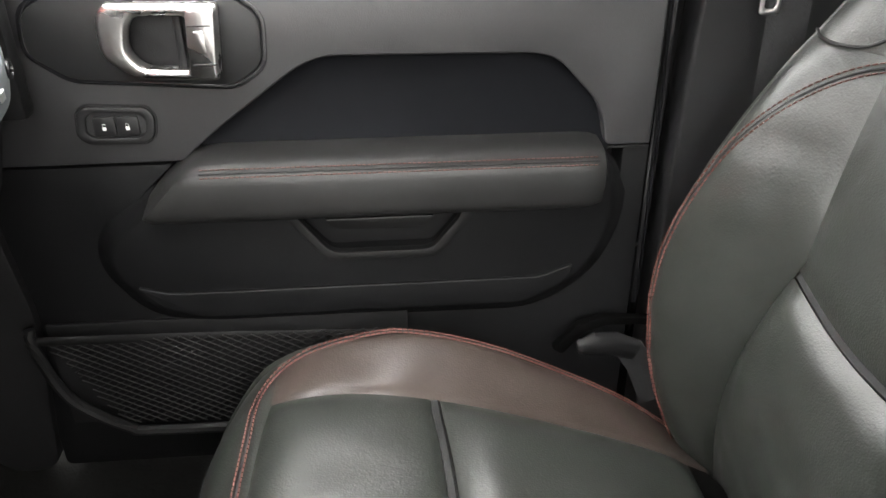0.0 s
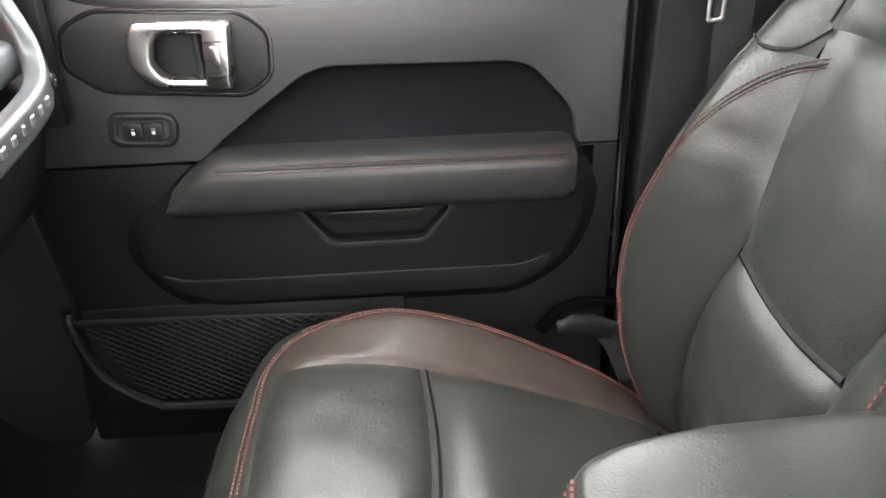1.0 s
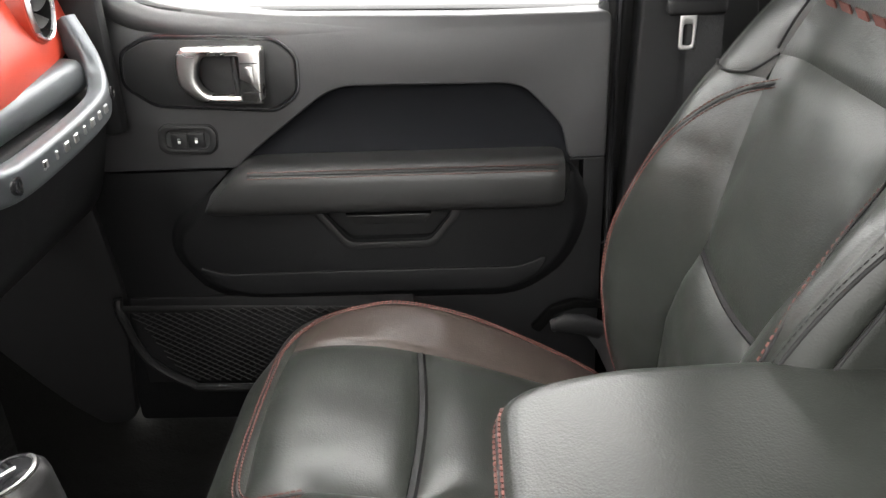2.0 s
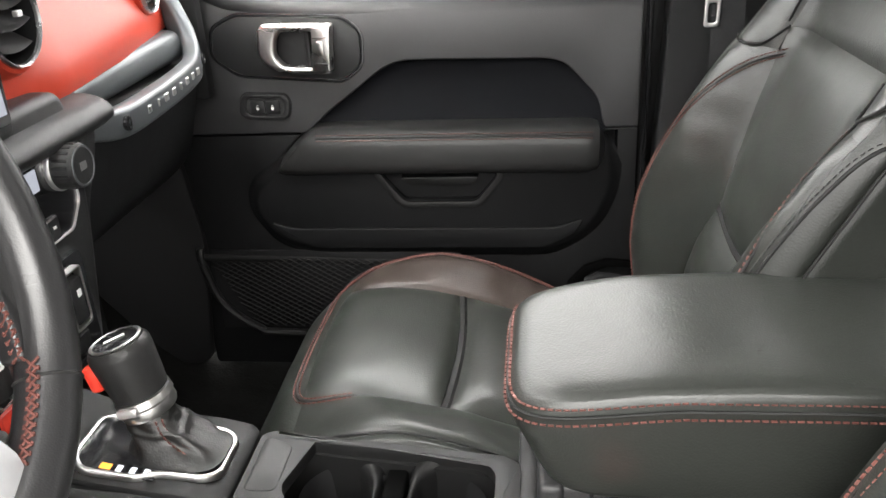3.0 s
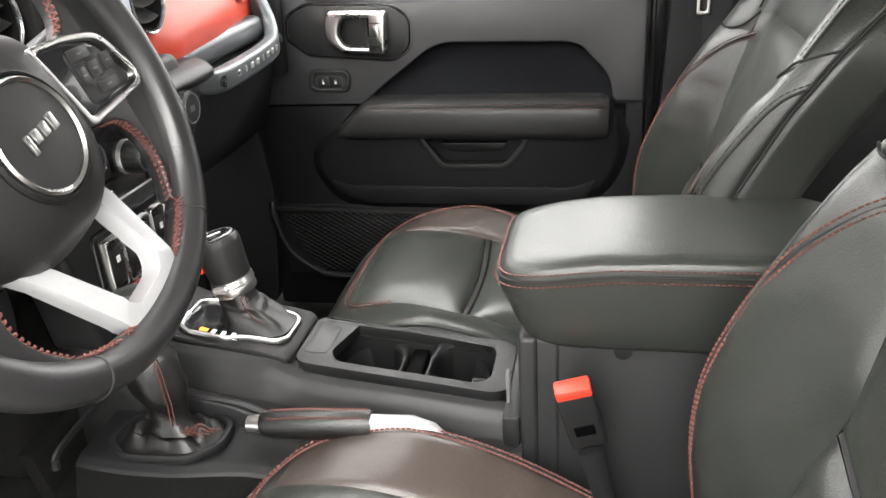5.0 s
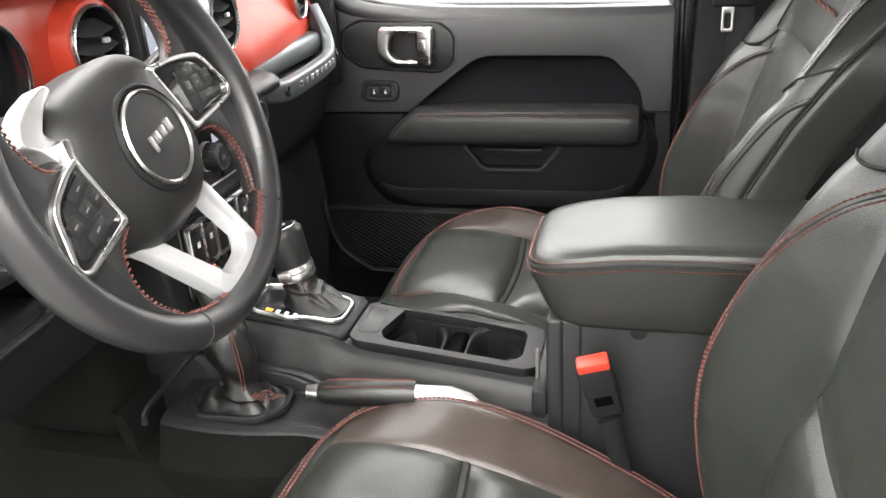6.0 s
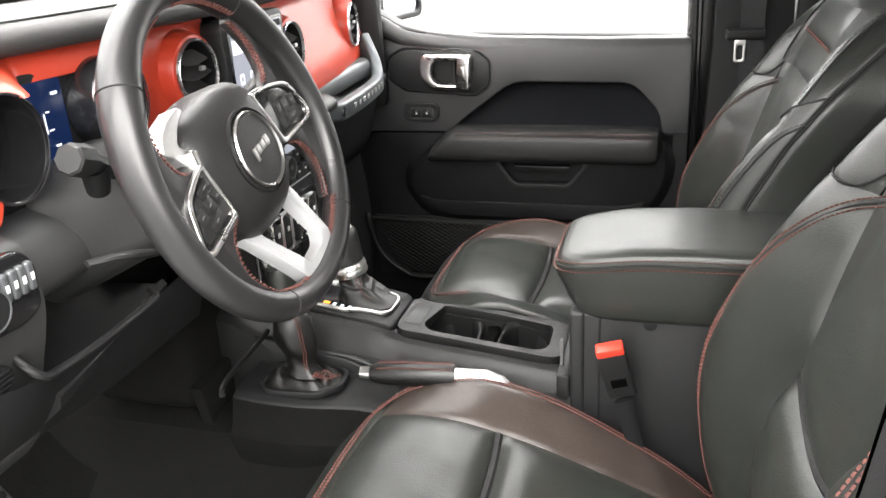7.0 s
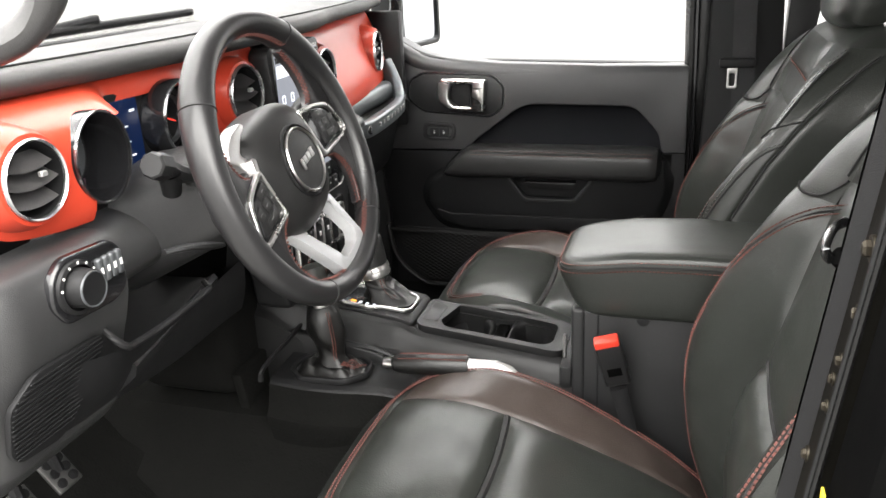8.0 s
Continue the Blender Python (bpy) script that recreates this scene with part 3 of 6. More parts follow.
for v in ub.verts:
    v.co.y += 0.45 * max(0.0, v.co.z - 0.838)
part("upper_panel", ub, DOORTOP, door, "soft black upper door panel")


def scoop(u, v):
    x = -0.27 + 0.47 * u
    z = 0.645 + 0.125 * v
    return (x, 0.984 - 0.034 * (1 - v) ** 1.6, z)


# colour holds both the dark vinyl and the lip's shadow
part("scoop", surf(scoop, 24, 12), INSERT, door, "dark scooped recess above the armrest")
lower = [(-0.525, 0.20), (0.246, 0.20), (0.246, 0.648), (0.215, 0.648), (0.215, 0.56), (0.19, 0.485), (0.12, 0.430), (-0.31, 0.430), (-0.375, 0.455), (-0.412, 0.52), (-0.40, 0.56), (-0.305, 0.648), (-0.525, 0.648)]
part("lower_panel", prism(rounded(lower, [0.01, 0.01, 0.004, 0.004, 0.03, 0.03, 0.03, 0.03, 0.02, 0.02, 0.02, 0.004, 0.004], 4), YD + 0.003, "y", 0.046, 0.006, 3), LOWDOOR, door, "hard black lower door panel")
bulge = [(-0.388, 0.520), (-0.385, 0.550), (-0.290, 0.642), (-0.19, 0.642), (-0.188, 0.590), (-0.136, 0.532), (-0.010, 0.532), (0.028, 0.575), (0.03, 0.642), (0.196, 0.642), (0.200, 0.56), (0.175, 0.495), (0.115, 0.452), (-0.30, 0.452), (-0.355, 0.470)]


def pillow(outline, y0, y1, spread, free):
    """A raised panel whose flanks run out softly to the panel behind; free(x, z) tells how far a flank may spread."""
    n = len(outline)
    area = sum(outline[i - 1][0] * outline[i][1] - outline[i][0] * outline[i - 1][1] for i in range(n))
    sg = 1 if area > 0 else -1
    out = []
    for i in range(n):
        t = Vector(outline[(i + 1) % n]) - Vector(outline[i - 1])
        t.normalize()
        out.append(Vector((t.y, -t.x)) * sg)
    b = bmesh.new()
    rings = []
    for k in range(9):
        s = k / 8
        rings.append([b.verts.new((p[0] + q.x * spread * s * free(*p), y0 + (y1 - y0) * (s * s * (3 - 2 * s)), p[1] + q.y * spread * s * free(*p))) for p, q in zip(outline, out)])
    b.faces.new(rings[0])
    for a, c in zip(rings, rings[1:]):
        for i in range(n):
            b.faces.new((a[i], a[(i + 1) % n], c[(i + 1) % n], c[i]))
    return b


spread = lambda x, z: 0.12 + 0.88 * (1 - sstep(0.615, 0.640, z)) * (1 - sstep(0.500, 0.525, z) * (1 - sstep(0.10, 0.13, abs(x + 0.08))))
part("pocket_panel", pillow(rounded(bulge, [0.02, 0.02, 0.01, 0.004, 0.006, 0.008, 0.008, 0.006, 0.004, 0.01, 0.03, 0.03, 0.03, 0.03, 0.02], 4), 0.930, 0.9495, 0.030, spread), LOWDOOR, door, "raised black pocket panel")
lip = [(-0.372, 0.500), (-0.330, 0.487), (0.12, 0.487), (0.165, 0.505), (0.150, 0.475), (0.10, 0.450), (-0.295, 0.450), (-0.345, 0.468)]
part("pocket_lip", prism(rounded(lip, 0.012, 4), 0.9255, "y", 0.02, 0.0045, 4), LOWDOOR, door, "lower lip of the door pocket")
pull = rounded([(-0.196, 0.602), (-0.139, 0.526), (-0.008, 0.526), (0.034, 0.578), (0.034, 0.602)], [0.003, 0.012, 0.012, 0.008, 0.003], 4)
pull_in = rounded([(-0.183, 0.602), (-0.133, 0.536), (-0.013, 0.536), (0.022, 0.580), (0.022, 0.602)], [0.003, 0.012, 0.012, 0.008, 0.003], 4)
part("pull_cup_rim", ring_prism(pull, pull_in, 0.9225, "y", 0.012, 0.003, 2), DOORPL, door, "moulded rim of the pull cup")
part("pull_cup", box((-0.075, 0.960, 0.575), (0.22, 0.008, 0.10), 0.002), PLASTIC_D, door)
part("pull_cup_step", prism(rounded([(-0.125, 0.560), (-0.02, 0.560), (-0.008, 0.575), (-0.14, 0.575)], 0.004, 2), 0.936, "y", 0.022, 0.003), DOORPL, door)


def arm(u, v):
    k = 1.0
    e = (1 - abs(2 * u - 1) ** 26) ** 0.5
    th = 2 * math.pi * v
    c, s = math.cos(th), math.sin(th)
    cz = 0.628 + 0.004 * (1 - k)
    rz = 0.040 * (0.35 + 0.65 * e) * (0.72 + 0.28 * k)
    ry = (0.030 + 0.022 * k) * (0.3 + 0.7 * e)
    pw = 0.62
    zz = cz + math.copysign(abs(s) ** pw, s) * rz
    x0 = -0.288 - 0.95 * (0.664 - zz)
    x = x0 + (0.194 - x0) * u
    return (x, 0.945 + math.copysign(abs(c) ** pw, c) * ry, cz + math.copysign(abs(s) ** pw, s) * rz - 0.002 * u)


ar = part("armrest", surf(arm, 48, 32, wrap_v=True, cap=True), SOFT, door, "padded black leather armrest with red stitching")
pth, nor = [], []
for i in range(60):
    u = 0.06 + 0.90 * i / 59
    p = Vector(arm(u, 0.405))
    pth.append(p + Vector((0, -0.001, 0.001)))
    nor.append(Vector((0, -0.9, 0.45)))
part("seam", tube(pth, 0.0012, 6), DARKTHREAD, ar)
b = stitches(pth, nor, 0.0055, 0.0042, 0.0008, 0.0045)
part("stitching", stitches(pth, nor, 0.0055, 0.0042, 0.0008, -0.0045, b), THREAD, ar, "double row of red stitches", kind="stuff")

plate = rounded([(-0.433, 0.780), (-0.392, 0.750), (-0.222, 0.738), (-0.189, 0.760), (-0.186, 0.814), (-0.216, 0.838), (-0.388, 0.846), (-0.428, 0.826)], 0.014, 4)
plate_o = [((x + 0.3115) * 1.03 - 0.3115, (z - 0.791) * 1.075 + 0.791) for x, z in plate]
part("handle_plate_rim", ring_prism(plate_o, [((x + 0.3115) * 0.985 - 0.3115, (z - 0.791) * 0.965 + 0.791) for x, z in plate], YD - 0.0012, "y", 0.004, 0.0008), GLOSS, door, "dark gap round the handle plate")
hp = part("handle_plate", prism([((x + 0.3115) * 0.985 - 0.3115, (z - 0.791) * 0.96 + 0.791) for x, z in plate], YD - 0.0035, "y", 0.006, 0.002), PLASTIC, door, "black plate round the door handle")
# door release: silver D loop round a dark cup
ho = rounded([(-0.349, 0.782), (-0.318, 0.757), (-0.232, 0.753), (-0.226, 0.832), (-0.338, 0.835), (-0.347, 0.822)], [0.014, 0.02, 0.005, 0.006, 0.012, 0.01], 5)
hi = rounded([(-0.322, 0.786), (-0.308, 0.768), (-0.262, 0.766), (-0.258, 0.821), (-0.308, 0.822), (-0.317, 0.812)], [0.010, 0.012, 0.004, 0.006, 0.010, 0.008], 5)
part("handle_cup", prism(rounded(rect(-0.335, 0.758, -0.25, 0.826), 0.012, 4), YD - 0.006, "y", 0.004, 0.001), PLASTIC_D, hp)
hl = part("door_handle", ring_prism(ho, hi, YD - 0.028, "y", 0.020, 0.0055, 4), SILVER, door, "satin silver inner door release")
part("pivot", prism(rounded([(-0.262, 0.758), (-0.234, 0.756), (-0.228, 0.829), (-0.257, 0.829)], 0.003, 2), YD - 0.031, "y", 0.028, 0.002), SILVER, hl)
part("pivot_bar", prism(rounded(rect(-0.274, 0.764, -0.266, 0.823), 0.003, 2), YD - 0.014, "y", 0.010, 0.002), PLASTIC_D, hl, "dark inner bar of the release")
part("pivot_mark", prism(rounded(rect(-0.252, 0.784, -0.241, 0.807), 0.002, 2), YD - 0.0325, "y", 0.002, 0.0005), SILVER, hl)
part("pivot_joint", box((-0.2445, YD - 0.0305, 0.812), (0.024, 0.003, 0.0012), 0.0003, 1), PLASTIC_D, hl)
part("pivot_joint", box((-0.2445, YD - 0.0305, 0.772), (0.024, 0.003, 0.0012), 0.0003, 1), PLASTIC_D, hl)
# lock switch
lo = rounded([(-0.399, 0.688), (-0.389, 0.679), (-0.326, 0.677), (-0.316, 0.686), (-0.313, 0.708), (-0.321, 0.719), (-0.386, 0.722), (-0.396, 0.714)], 0.005, 3)
li = [((x + 0.356) * 0.76 - 0.356, (z - 0.699) * 0.66 + 0.699) for x, z in lo]
lg = [((x + 0.356) * 1.05 - 0.356, (z - 0.699) * 1.09 + 0.699) for x, z in lo]
part("switch_gap", ring_prism(lg, lo, YD - 0.0012, "y", 0.004, 0.0006), PLASTIC_D, door, "dark gap round the lock switch")
lk = part("lock_switch", ring_prism(lo, li, YD - 0.005, "y", 0.007, 0.0022), PLASTIC, door, "black door lock switch with white symbols")
for sg in (-1, 1):
    c = -0.356 + sg * 0.0125
    part("button", prism(rounded(rect(c - 0.012, 0.687, c + 0.012, 0.709), 0.003, 2), YD - 0.004, "y", 0.006, 0.001), PLASTIC, lk)
    b = box((c, YD - 0.0045, 0.696), (0.004, 0.001, 0.004), 0.0003, 1)
    part("symbol", tube([(c - 0.0015, YD - 0.0045, 0.698), (c - 0.0015, YD - 0.0045, 0.7015), (c + 0.0015, YD - 0.0045, 0.7015), (c + 0.0015, YD - 0.0045, 0.698 + 0.0012 * (1 - sg))], 0.0004, 5, b), WHITE, lk, "white padlock mark")
part("crease", box((0.22, YD + 0.001, 0.650), (0.05, 0.003, 0.003), 0.0005, 1), PLASTIC_D, door)
# net pocket low on the door
nb = lambda x: 0.305 + (0.125 * (1 - sstep(-0.495, -0.40, x)))
b = bmesh.new()
st = 0.017
for sg in (-1, 1):
    for i in range(-30, 60):
        run = []
        for k in range(40):
            z = 0.300 + k * 0.0038
            x = -0.5 + i * st + sg * (z - 0.3) * 1.75
            if -0.485 < x < -0.05 and nb(x) < z < 0.442:
                run.append((x, 0.903 + 0.004 * math.sin(x * 9) + 0.0006 * sg, z))
        if len(run) > 2:
            tube(run[::3] + [run[-1]], 0.0011, 4, b)
part("net", b, CORD, door, "elastic black mesh net", kind="stuff")
part("net_rim", tube(smooth_path([(-0.497, 0.905, 0.46), (-0.494, 0.9, 0.43), (-0.47, 0.9, 0.355), (-0.41, 0.9, 0.305), (-0.36, 0.9, 0.296), (-0.05, 0.9, 0.292)], 8), 0.007, 8), DOORPL, door, "moulded rim of the net pocket")
part("net_hem", tube([(-0.49, 0.902, 0.444), (-0.3, 0.906, 0.437), (-0.05, 0.902, 0.430)], 0.004, 8, flat=(0.6, 1.6)), CORD, door)
part("net_back", box((-0.27, 0.943, 0.36), (0.45, 0.006, 0.16), 0.002), PLASTIC_D, door)
part("sill_roll", tube(smooth_path([(-0.50, 0.967, 0.920), (-0.455, 0.967, 0.899), (-0.40, 0.967, 0.869), (-0.33, 0.967, 0.854), (-0.2, 0.967, 0.842), (0.05, 0.967, 0.834), (0.246, 0.967, 0.831)], 6), 0.0205, 16), DOORTOP, door, "rolled soft window sill")
# window frame and glass
part("window_seal", tube(smooth_path([(-0.47, 0.968, 0.932), (-0.44, 0.968, 0.903), (-0.40, 0.968, 0.885), (-0.33, 0.968, 0.872), (-0.2, 0.968, 0.859), (0.05, 0.968, 0.851), (0.235, 0.968, 0.848)], 6), 0.007, 8), PLASTIC_D, door)
part("window_frame", tube([(0.246, 0.985, 0.30), (0.247, 0.982, 0.86), (0.235, 0.96, 1.36), (0.20, 0.955, 1.40), (-0.19, 0.955, 1.42)], 0.026, 10, flat=(0.55, 1), up=(0, 1, 0)), PAINT, door, "black window frame")
part("window_frame", tube([(-0.475, 0.985, 0.30), (-0.472, 0.975, 0.90), (-0.455, 0.972, 1.06), (-0.19, 0.955, 1.42)], 0.020, 10, flat=(0.8, 1), up=(0, 1, 0)), PAINT, door, "black window frame")
b = prism([(-0.46, 0.86), (0.235, 0.84), (0.222, 1.38), (-0.17, 1.40), (-0.44, 1.05)], 0.985, "y", 0.004, 0)
g = part("window_glass", b, GLASS, door, "clear side window", smooth=False)
g.visible_shadow = False
# outside mirror, its glass turned towards the driver
MM = pose(-0.470, 1.19, 0.985, 0, 0, -14)
mir = part("outside_mirror", box((0, 0, 0), (0.10, 0.20, 0.21), 0.025, 4, MM @ pose(-0.055, 0, 0)), PLASTIC_D, door, "black outside mirror housing")
part("mirror_rim", ring_prism(rounded(rect(-0.098, -0.103, 0.098, 0.103), 0.025, 4), rounded(rect(-0.085, -0.09, 0.085, 0.09), 0.02, 4), -0.012, "x", 0.016, 0.004), PLASTIC, mir).matrix_local = MM
part("mirror_glass", prism(rounded(rect(-0.086, -0.091, 0.086, 0.091), 0.02, 4), -0.006, "x", 0.004, 0.001), MIRROR, mir, "silvered mirror glass").matrix_local = MM
part("mirror_arm", tube([(-0.47, 0.99, 0.90), (-0.50, 1.06, 0.90), (-0.52, 1.12, 0.92)], 0.022, 10), PLASTIC_D, door, "black mirror arm")


# ---- pillar, belts and sill on the passenger side ----
b = prism(rounded([(0.275, 0.15), (0.47, 0.15), (0.47, 0.60), (0.44, 0.86), (0.42, 1.40), (0.285, 1.40), (0.285, 0.86), (0.275, 0.60)], 0.02, 3), 0.945, "y", 0.06, 0.012, 3)
tagged(part("pillar_middle_right", b, PLASTIC_D), "black plastic centre pillar trim beside the passenger seat", "pillar", kind="structure")
b = box((0.270, 1.010, 0.78), (0.060, 0.03, 1.25), 0.003)
tagged(part("door_seal", b, PAINT), "glossy black painted door jamb edge", "door seal", kind="structure")
b = tube([(0.257, 0.962, 0.42), (0.258, 0.962, 0.86), (0.25, 0.945, 1.36)], 0.006, 8)
tagged(part("trim", b, GLOSS), "glossy black rubber door seal", "door seal", kind="structure")


def seat_belt(y, sgn, label):
    """A belt hanging from the centre pillar with its tongue."""
    t = thing("seat_belt", label, "seat belt", (0.37, y, 0.3), "front seat belts")
    f = sgn
    part("webbing", surf(lambda u, v: (0.345 + 0.055 * (v - 0.5) * 0.85 + 0.03 * u, y - f * 0.004 * math.sin(u * 5), 1.28 - 0.95 * u), 30, 4), CLOTH, t, "black woven webbing", smooth=True)
    b = box((0.345, y - 0.006 * f, 0.868), (0.075, 0.02, 0.022), 0.006, 3)
    part("tongue_grip", b, PLASTIC_D, t, "black tongue grip")
    o = rounded(rect(0.325, 0.812, 0.347, 0.860), 0.005, 3)
    i = rounded(rect(0.330, 0.818, 0.342, 0.846), 0.004, 3)
    part("tongue", ring_prism(o, i, y - 0.008 * f, "y", 0.003, 0.0008), SILVER, t, "bare steel tongue plate")
    part("guide_loop", box((0.36, y + 0.01 * f, 1.28), (0.10, 0.03, 0.05), 0.01, 3), PLASTIC, t, "black upper guide loop")
    return t


seat_belt(0.905, 1, "black seat belt with a steel tongue on the centre pillar")

# belt buckle strap end and height latch between passenger seat and door
an = thing("belt_anchor", "dark belt anchor with a folded strap beside the seat", "belt anchor", (0.20, 0.90, 0.30))
part("bracket", prism(rounded([(0.135, 0.395), (0.165, 0.430), (0.200, 0.442), (0.262, 0.436), (0.262, 0.425), (0.205, 0.428), (0.175, 0.418), (0.150, 0.385)], 0.004, 2), 0.896, "y", 0.012, 0.003), TRIMBLK, an, "dark moulded bracket")
part("buckle_end", tube([(0.170, 0.886, 0.405), (0.185, 0.888, 0.408), (0.215, 0.895, 0.400), (0.245, 0.900, 0.385)], [0.010, 0.016, 0.017, 0.015], 12, flat=(0.6, 1)), PLASTIC_D, an, "black belt end sleeve")
part("strap", tube([(0.235, 0.897, 0.392), (0.255, 0.90, 0.36), (0.28, 0.90, 0.30)], 0.018, 8, flat=(0.15, 1)), CLOTH, an)
part("cap", tube([(0.1655, 0.8855, 0.4045), (0.171, 0.886, 0.4055)], [0.009, 0.012], 12, flat=(0.6, 1)), PLASTIC, an, "pale worn end of the sleeve")

# ---- centre console ----
con = thing("centre_console", "black plastic centre console with cup holders and shifter panel", "console", (-0.15, YC, 0.2))


def ztop(x):
    return lerp([(-0.46, 0.60), (-0.38, 0.548), (-0.30, 0.530), (-0.215, 0.518), (-0.19, 0.505), (0.0, 0.482), (0.08, 0.472)], x)


# main spine: side walls and deck with the openings for the cups
HOLE = rounded([(-0.156, 0.254), (-0.145, 0.238), (0.030, 0.236), (0.046, 0.252), (0.046, 0.316), (0.030, 0.330), (-0.145, 0.328), (-0.156, 0.316)], 0.010, 4)
DECK = rounded([(-0.195, 0.232), (-0.185, 0.222), (0.055, 0.222), (0.070, 0.236), (0.070, 0.333), (0.055, 0.342), (-0.185, 0.337), (-0.195, 0.328)], 0.010, 3)


def sloped(bm, fz):
    for k in range(11):
        bmesh.ops.bisect_plane(bm, geom=bm.verts[:] + bm.edges[:] + bm.faces[:], plane_co=(-0.48 + 0.03 * k, 0, 0), plane_no=(1, 0, 0))
    for v in bm.verts:
        v.co.z += fz(v.co.x)
    return bm


part("cup_rim", sloped(ring_prism(DECK, HOLE, -0.004, "z", 0.014, 0.005, 3), ztop), DOORPL, con, "raised rim round the cup holders")
for cx in (-0.103, -0.008):
    prof = [(0.0001, -0.095), (0.036, -0.095), (0.040, -0.09), (0.045, -0.022), (0.047, -0.014)]
    part("cup_well", lathe(prof, pose(cx, 0.286, ztop(cx) - 0.004), 28), PLASTIC_D, con, "dark cup holder well")
    part("cup_finger", lathe([(0.0001, 0.018), (0.010, 0.014), (0.016, 0.0), (0.014, -0.02)], pose(cx + 0.034, 0.296, ztop(cx) - 0.042, 0, -70, 0), 14), GLOSS, con, "spring finger of the cup holder")
b = box((-0.056, 0.286, ztop(-0.056) - 0.036), (0.022, 0.090, 0.05), 0.004, 3)
part("cup_divider", b, TRIMBLK, con)


def web(sg):
    """Waisted web between the wells: hollow towards its cup, flared where it meets the rim."""
    def f(u, v):
        a = 2 * v - 1
        y = 0.283 + 0.047 * a
        th = 0.0045 + 0.013 * abs(a) ** 3
        q = 2 * math.pi * u
        top = ztop(-0.056) - 0.002 - 0.008 * (1 - abs(a) ** 2.5)
        x = -0.056 + sg * (0.0135 + th * (1 + math.cos(q)))
        return (x, y, top - 0.032 + 0.032 * math.copysign(abs(math.sin(q)) ** 0.4, math.sin(q)))
    return surf(f, 28, 20, wrap_u=True)


for sg in (-1, 1):
    part("cup_bridge", web(sg), DOORPL, con, "upright web between the cup holders")
# spine body below, an outer skin with sloped sides
def spine(u, v):
    x = -0.56 + 0.645 * u
    zt = ztop(x)
    prof = [(0.172, 0.24), (0.176, zt - 0.065), (0.190, zt - 0.055), (0.212, zt - 0.010), (0.224, zt - 0.002), (0.240, zt - 0.004), (0.246, zt - 0.105), (0.322, zt - 0.105), (0.325, zt - 0.004), (0.330, zt - 0.003), (0.340, zt - 0.016), (0.355, zt - 0.06), (0.375, 0.24)]
    k = v * (len(prof) - 1)
    i = min(int(k), len(prof) - 2)
    t = k - i
    y = prof[i][0] * (1 - t) + prof[i + 1][0] * t
    z = prof[i][1] * (1 - t) + prof[i + 1][1] * t
    w = 0.012 * sstep(-0.25, -0.45, x)
    return (x, y + math.copysign(w, y - 0.29), z)


part("spine", surf(spine, 30, 36), DOORPL, con, "moulded console body")
part("front_deck", sloped(prism(rounded([(-0.52, 0.226), (-0.20, 0.222), (-0.20, 0.340), (-0.52, 0.350)], 0.01, 3), -0.006, "z", 0.010, 0.004), ztop), DOORPL, con)
part("tray", sloped(prism(rounded([(-0.190, 0.244), (-0.160, 0.250), (-0.160, 0.318), (-0.190, 0.326)], 0.008, 3), 0.004, "z", 0.0072, 0.003), ztop), SOFT, con, "small rubber tray")
part("end_wall", box((0.078, 0.29, 0.40), (0.02, 0.22, 0.16), 0.004), DOORPL, con)
# lower shelf beside the spine, for the transfer lever and the parking brake
def shelf(u, v):
    x = -0.41 + 0.50 * u
    z0 = lerp([(-0.47, 0.47), (-0.38, 0.463), (-0.22, 0.452), (-0.12, 0.43), (0.09, 0.415)], x)
    y0 = lerp([(-0.47, 0.065), (-0.40, 0.050), (-0.30, 0.052), (-0.2, 0.075), (0.09, 0.10)], x)
    prof = [(y0 + 0.012, z0 - 0.12), (y0 - 0.006, z0 - 0.06), (y0 + 0.005, z0 - 0.05), (y0 + 0.020, z0 - 0.006), (y0 + 0.032, z0), (0.165, z0 + 0.002), (0.178, z0 + 0.018), (0.182, z0 + 0.03)]
    k = v * (len(prof) - 1)
    i = min(int(k), len(prof) - 2)
    t = k - i
    return (x, prof[i][0] * (1 - t) + prof[i + 1][0] * t, prof[i][1] * (1 - t) + prof[i + 1][1] * t)


part("lower_shelf", surf(lambda u, v: shelf(u, 0.42 + 0.58 * v), 28, 24), PLASTIC_D, con, "lower console shelf")
part("shelf_side", surf(lambda u, v: shelf(u, 0.42 * v), 28, 10), CARPET, con, "carpeted side of the console")
part("shelf_front", prism([(0.125, 0.20), (0.40, 0.20), (0.39, 0.56), (0.20, 0.56), (0.18, 0.47), (0.07, 0.465)], -0.485, "x", 0.02, 0.004), CARPET, con)
part("side_blade", tube(smooth_path([(-0.405, 0.036, 0.480), (-0.402, 0.045, 0.500), (-0.40, 0.12, 0.508), (-0.40, 0.19, 0.512)], 5), [0.004] * 16, 8, flat=(0.8, 1.2)), PLASTIC_D, con, "raised lip at the front of the console")
part("side_rib", tube(smooth_path([(-0.44, 0.171, 0.500), (-0.33, 0.171, 0.492), (-0.25, 0.171, 0.485), (-0.19, 0.171, 0.460), (-0.15, 0.171, 0.440)], 5), 0.004, 6), PLASTIC, con, "raised rib on the console side")

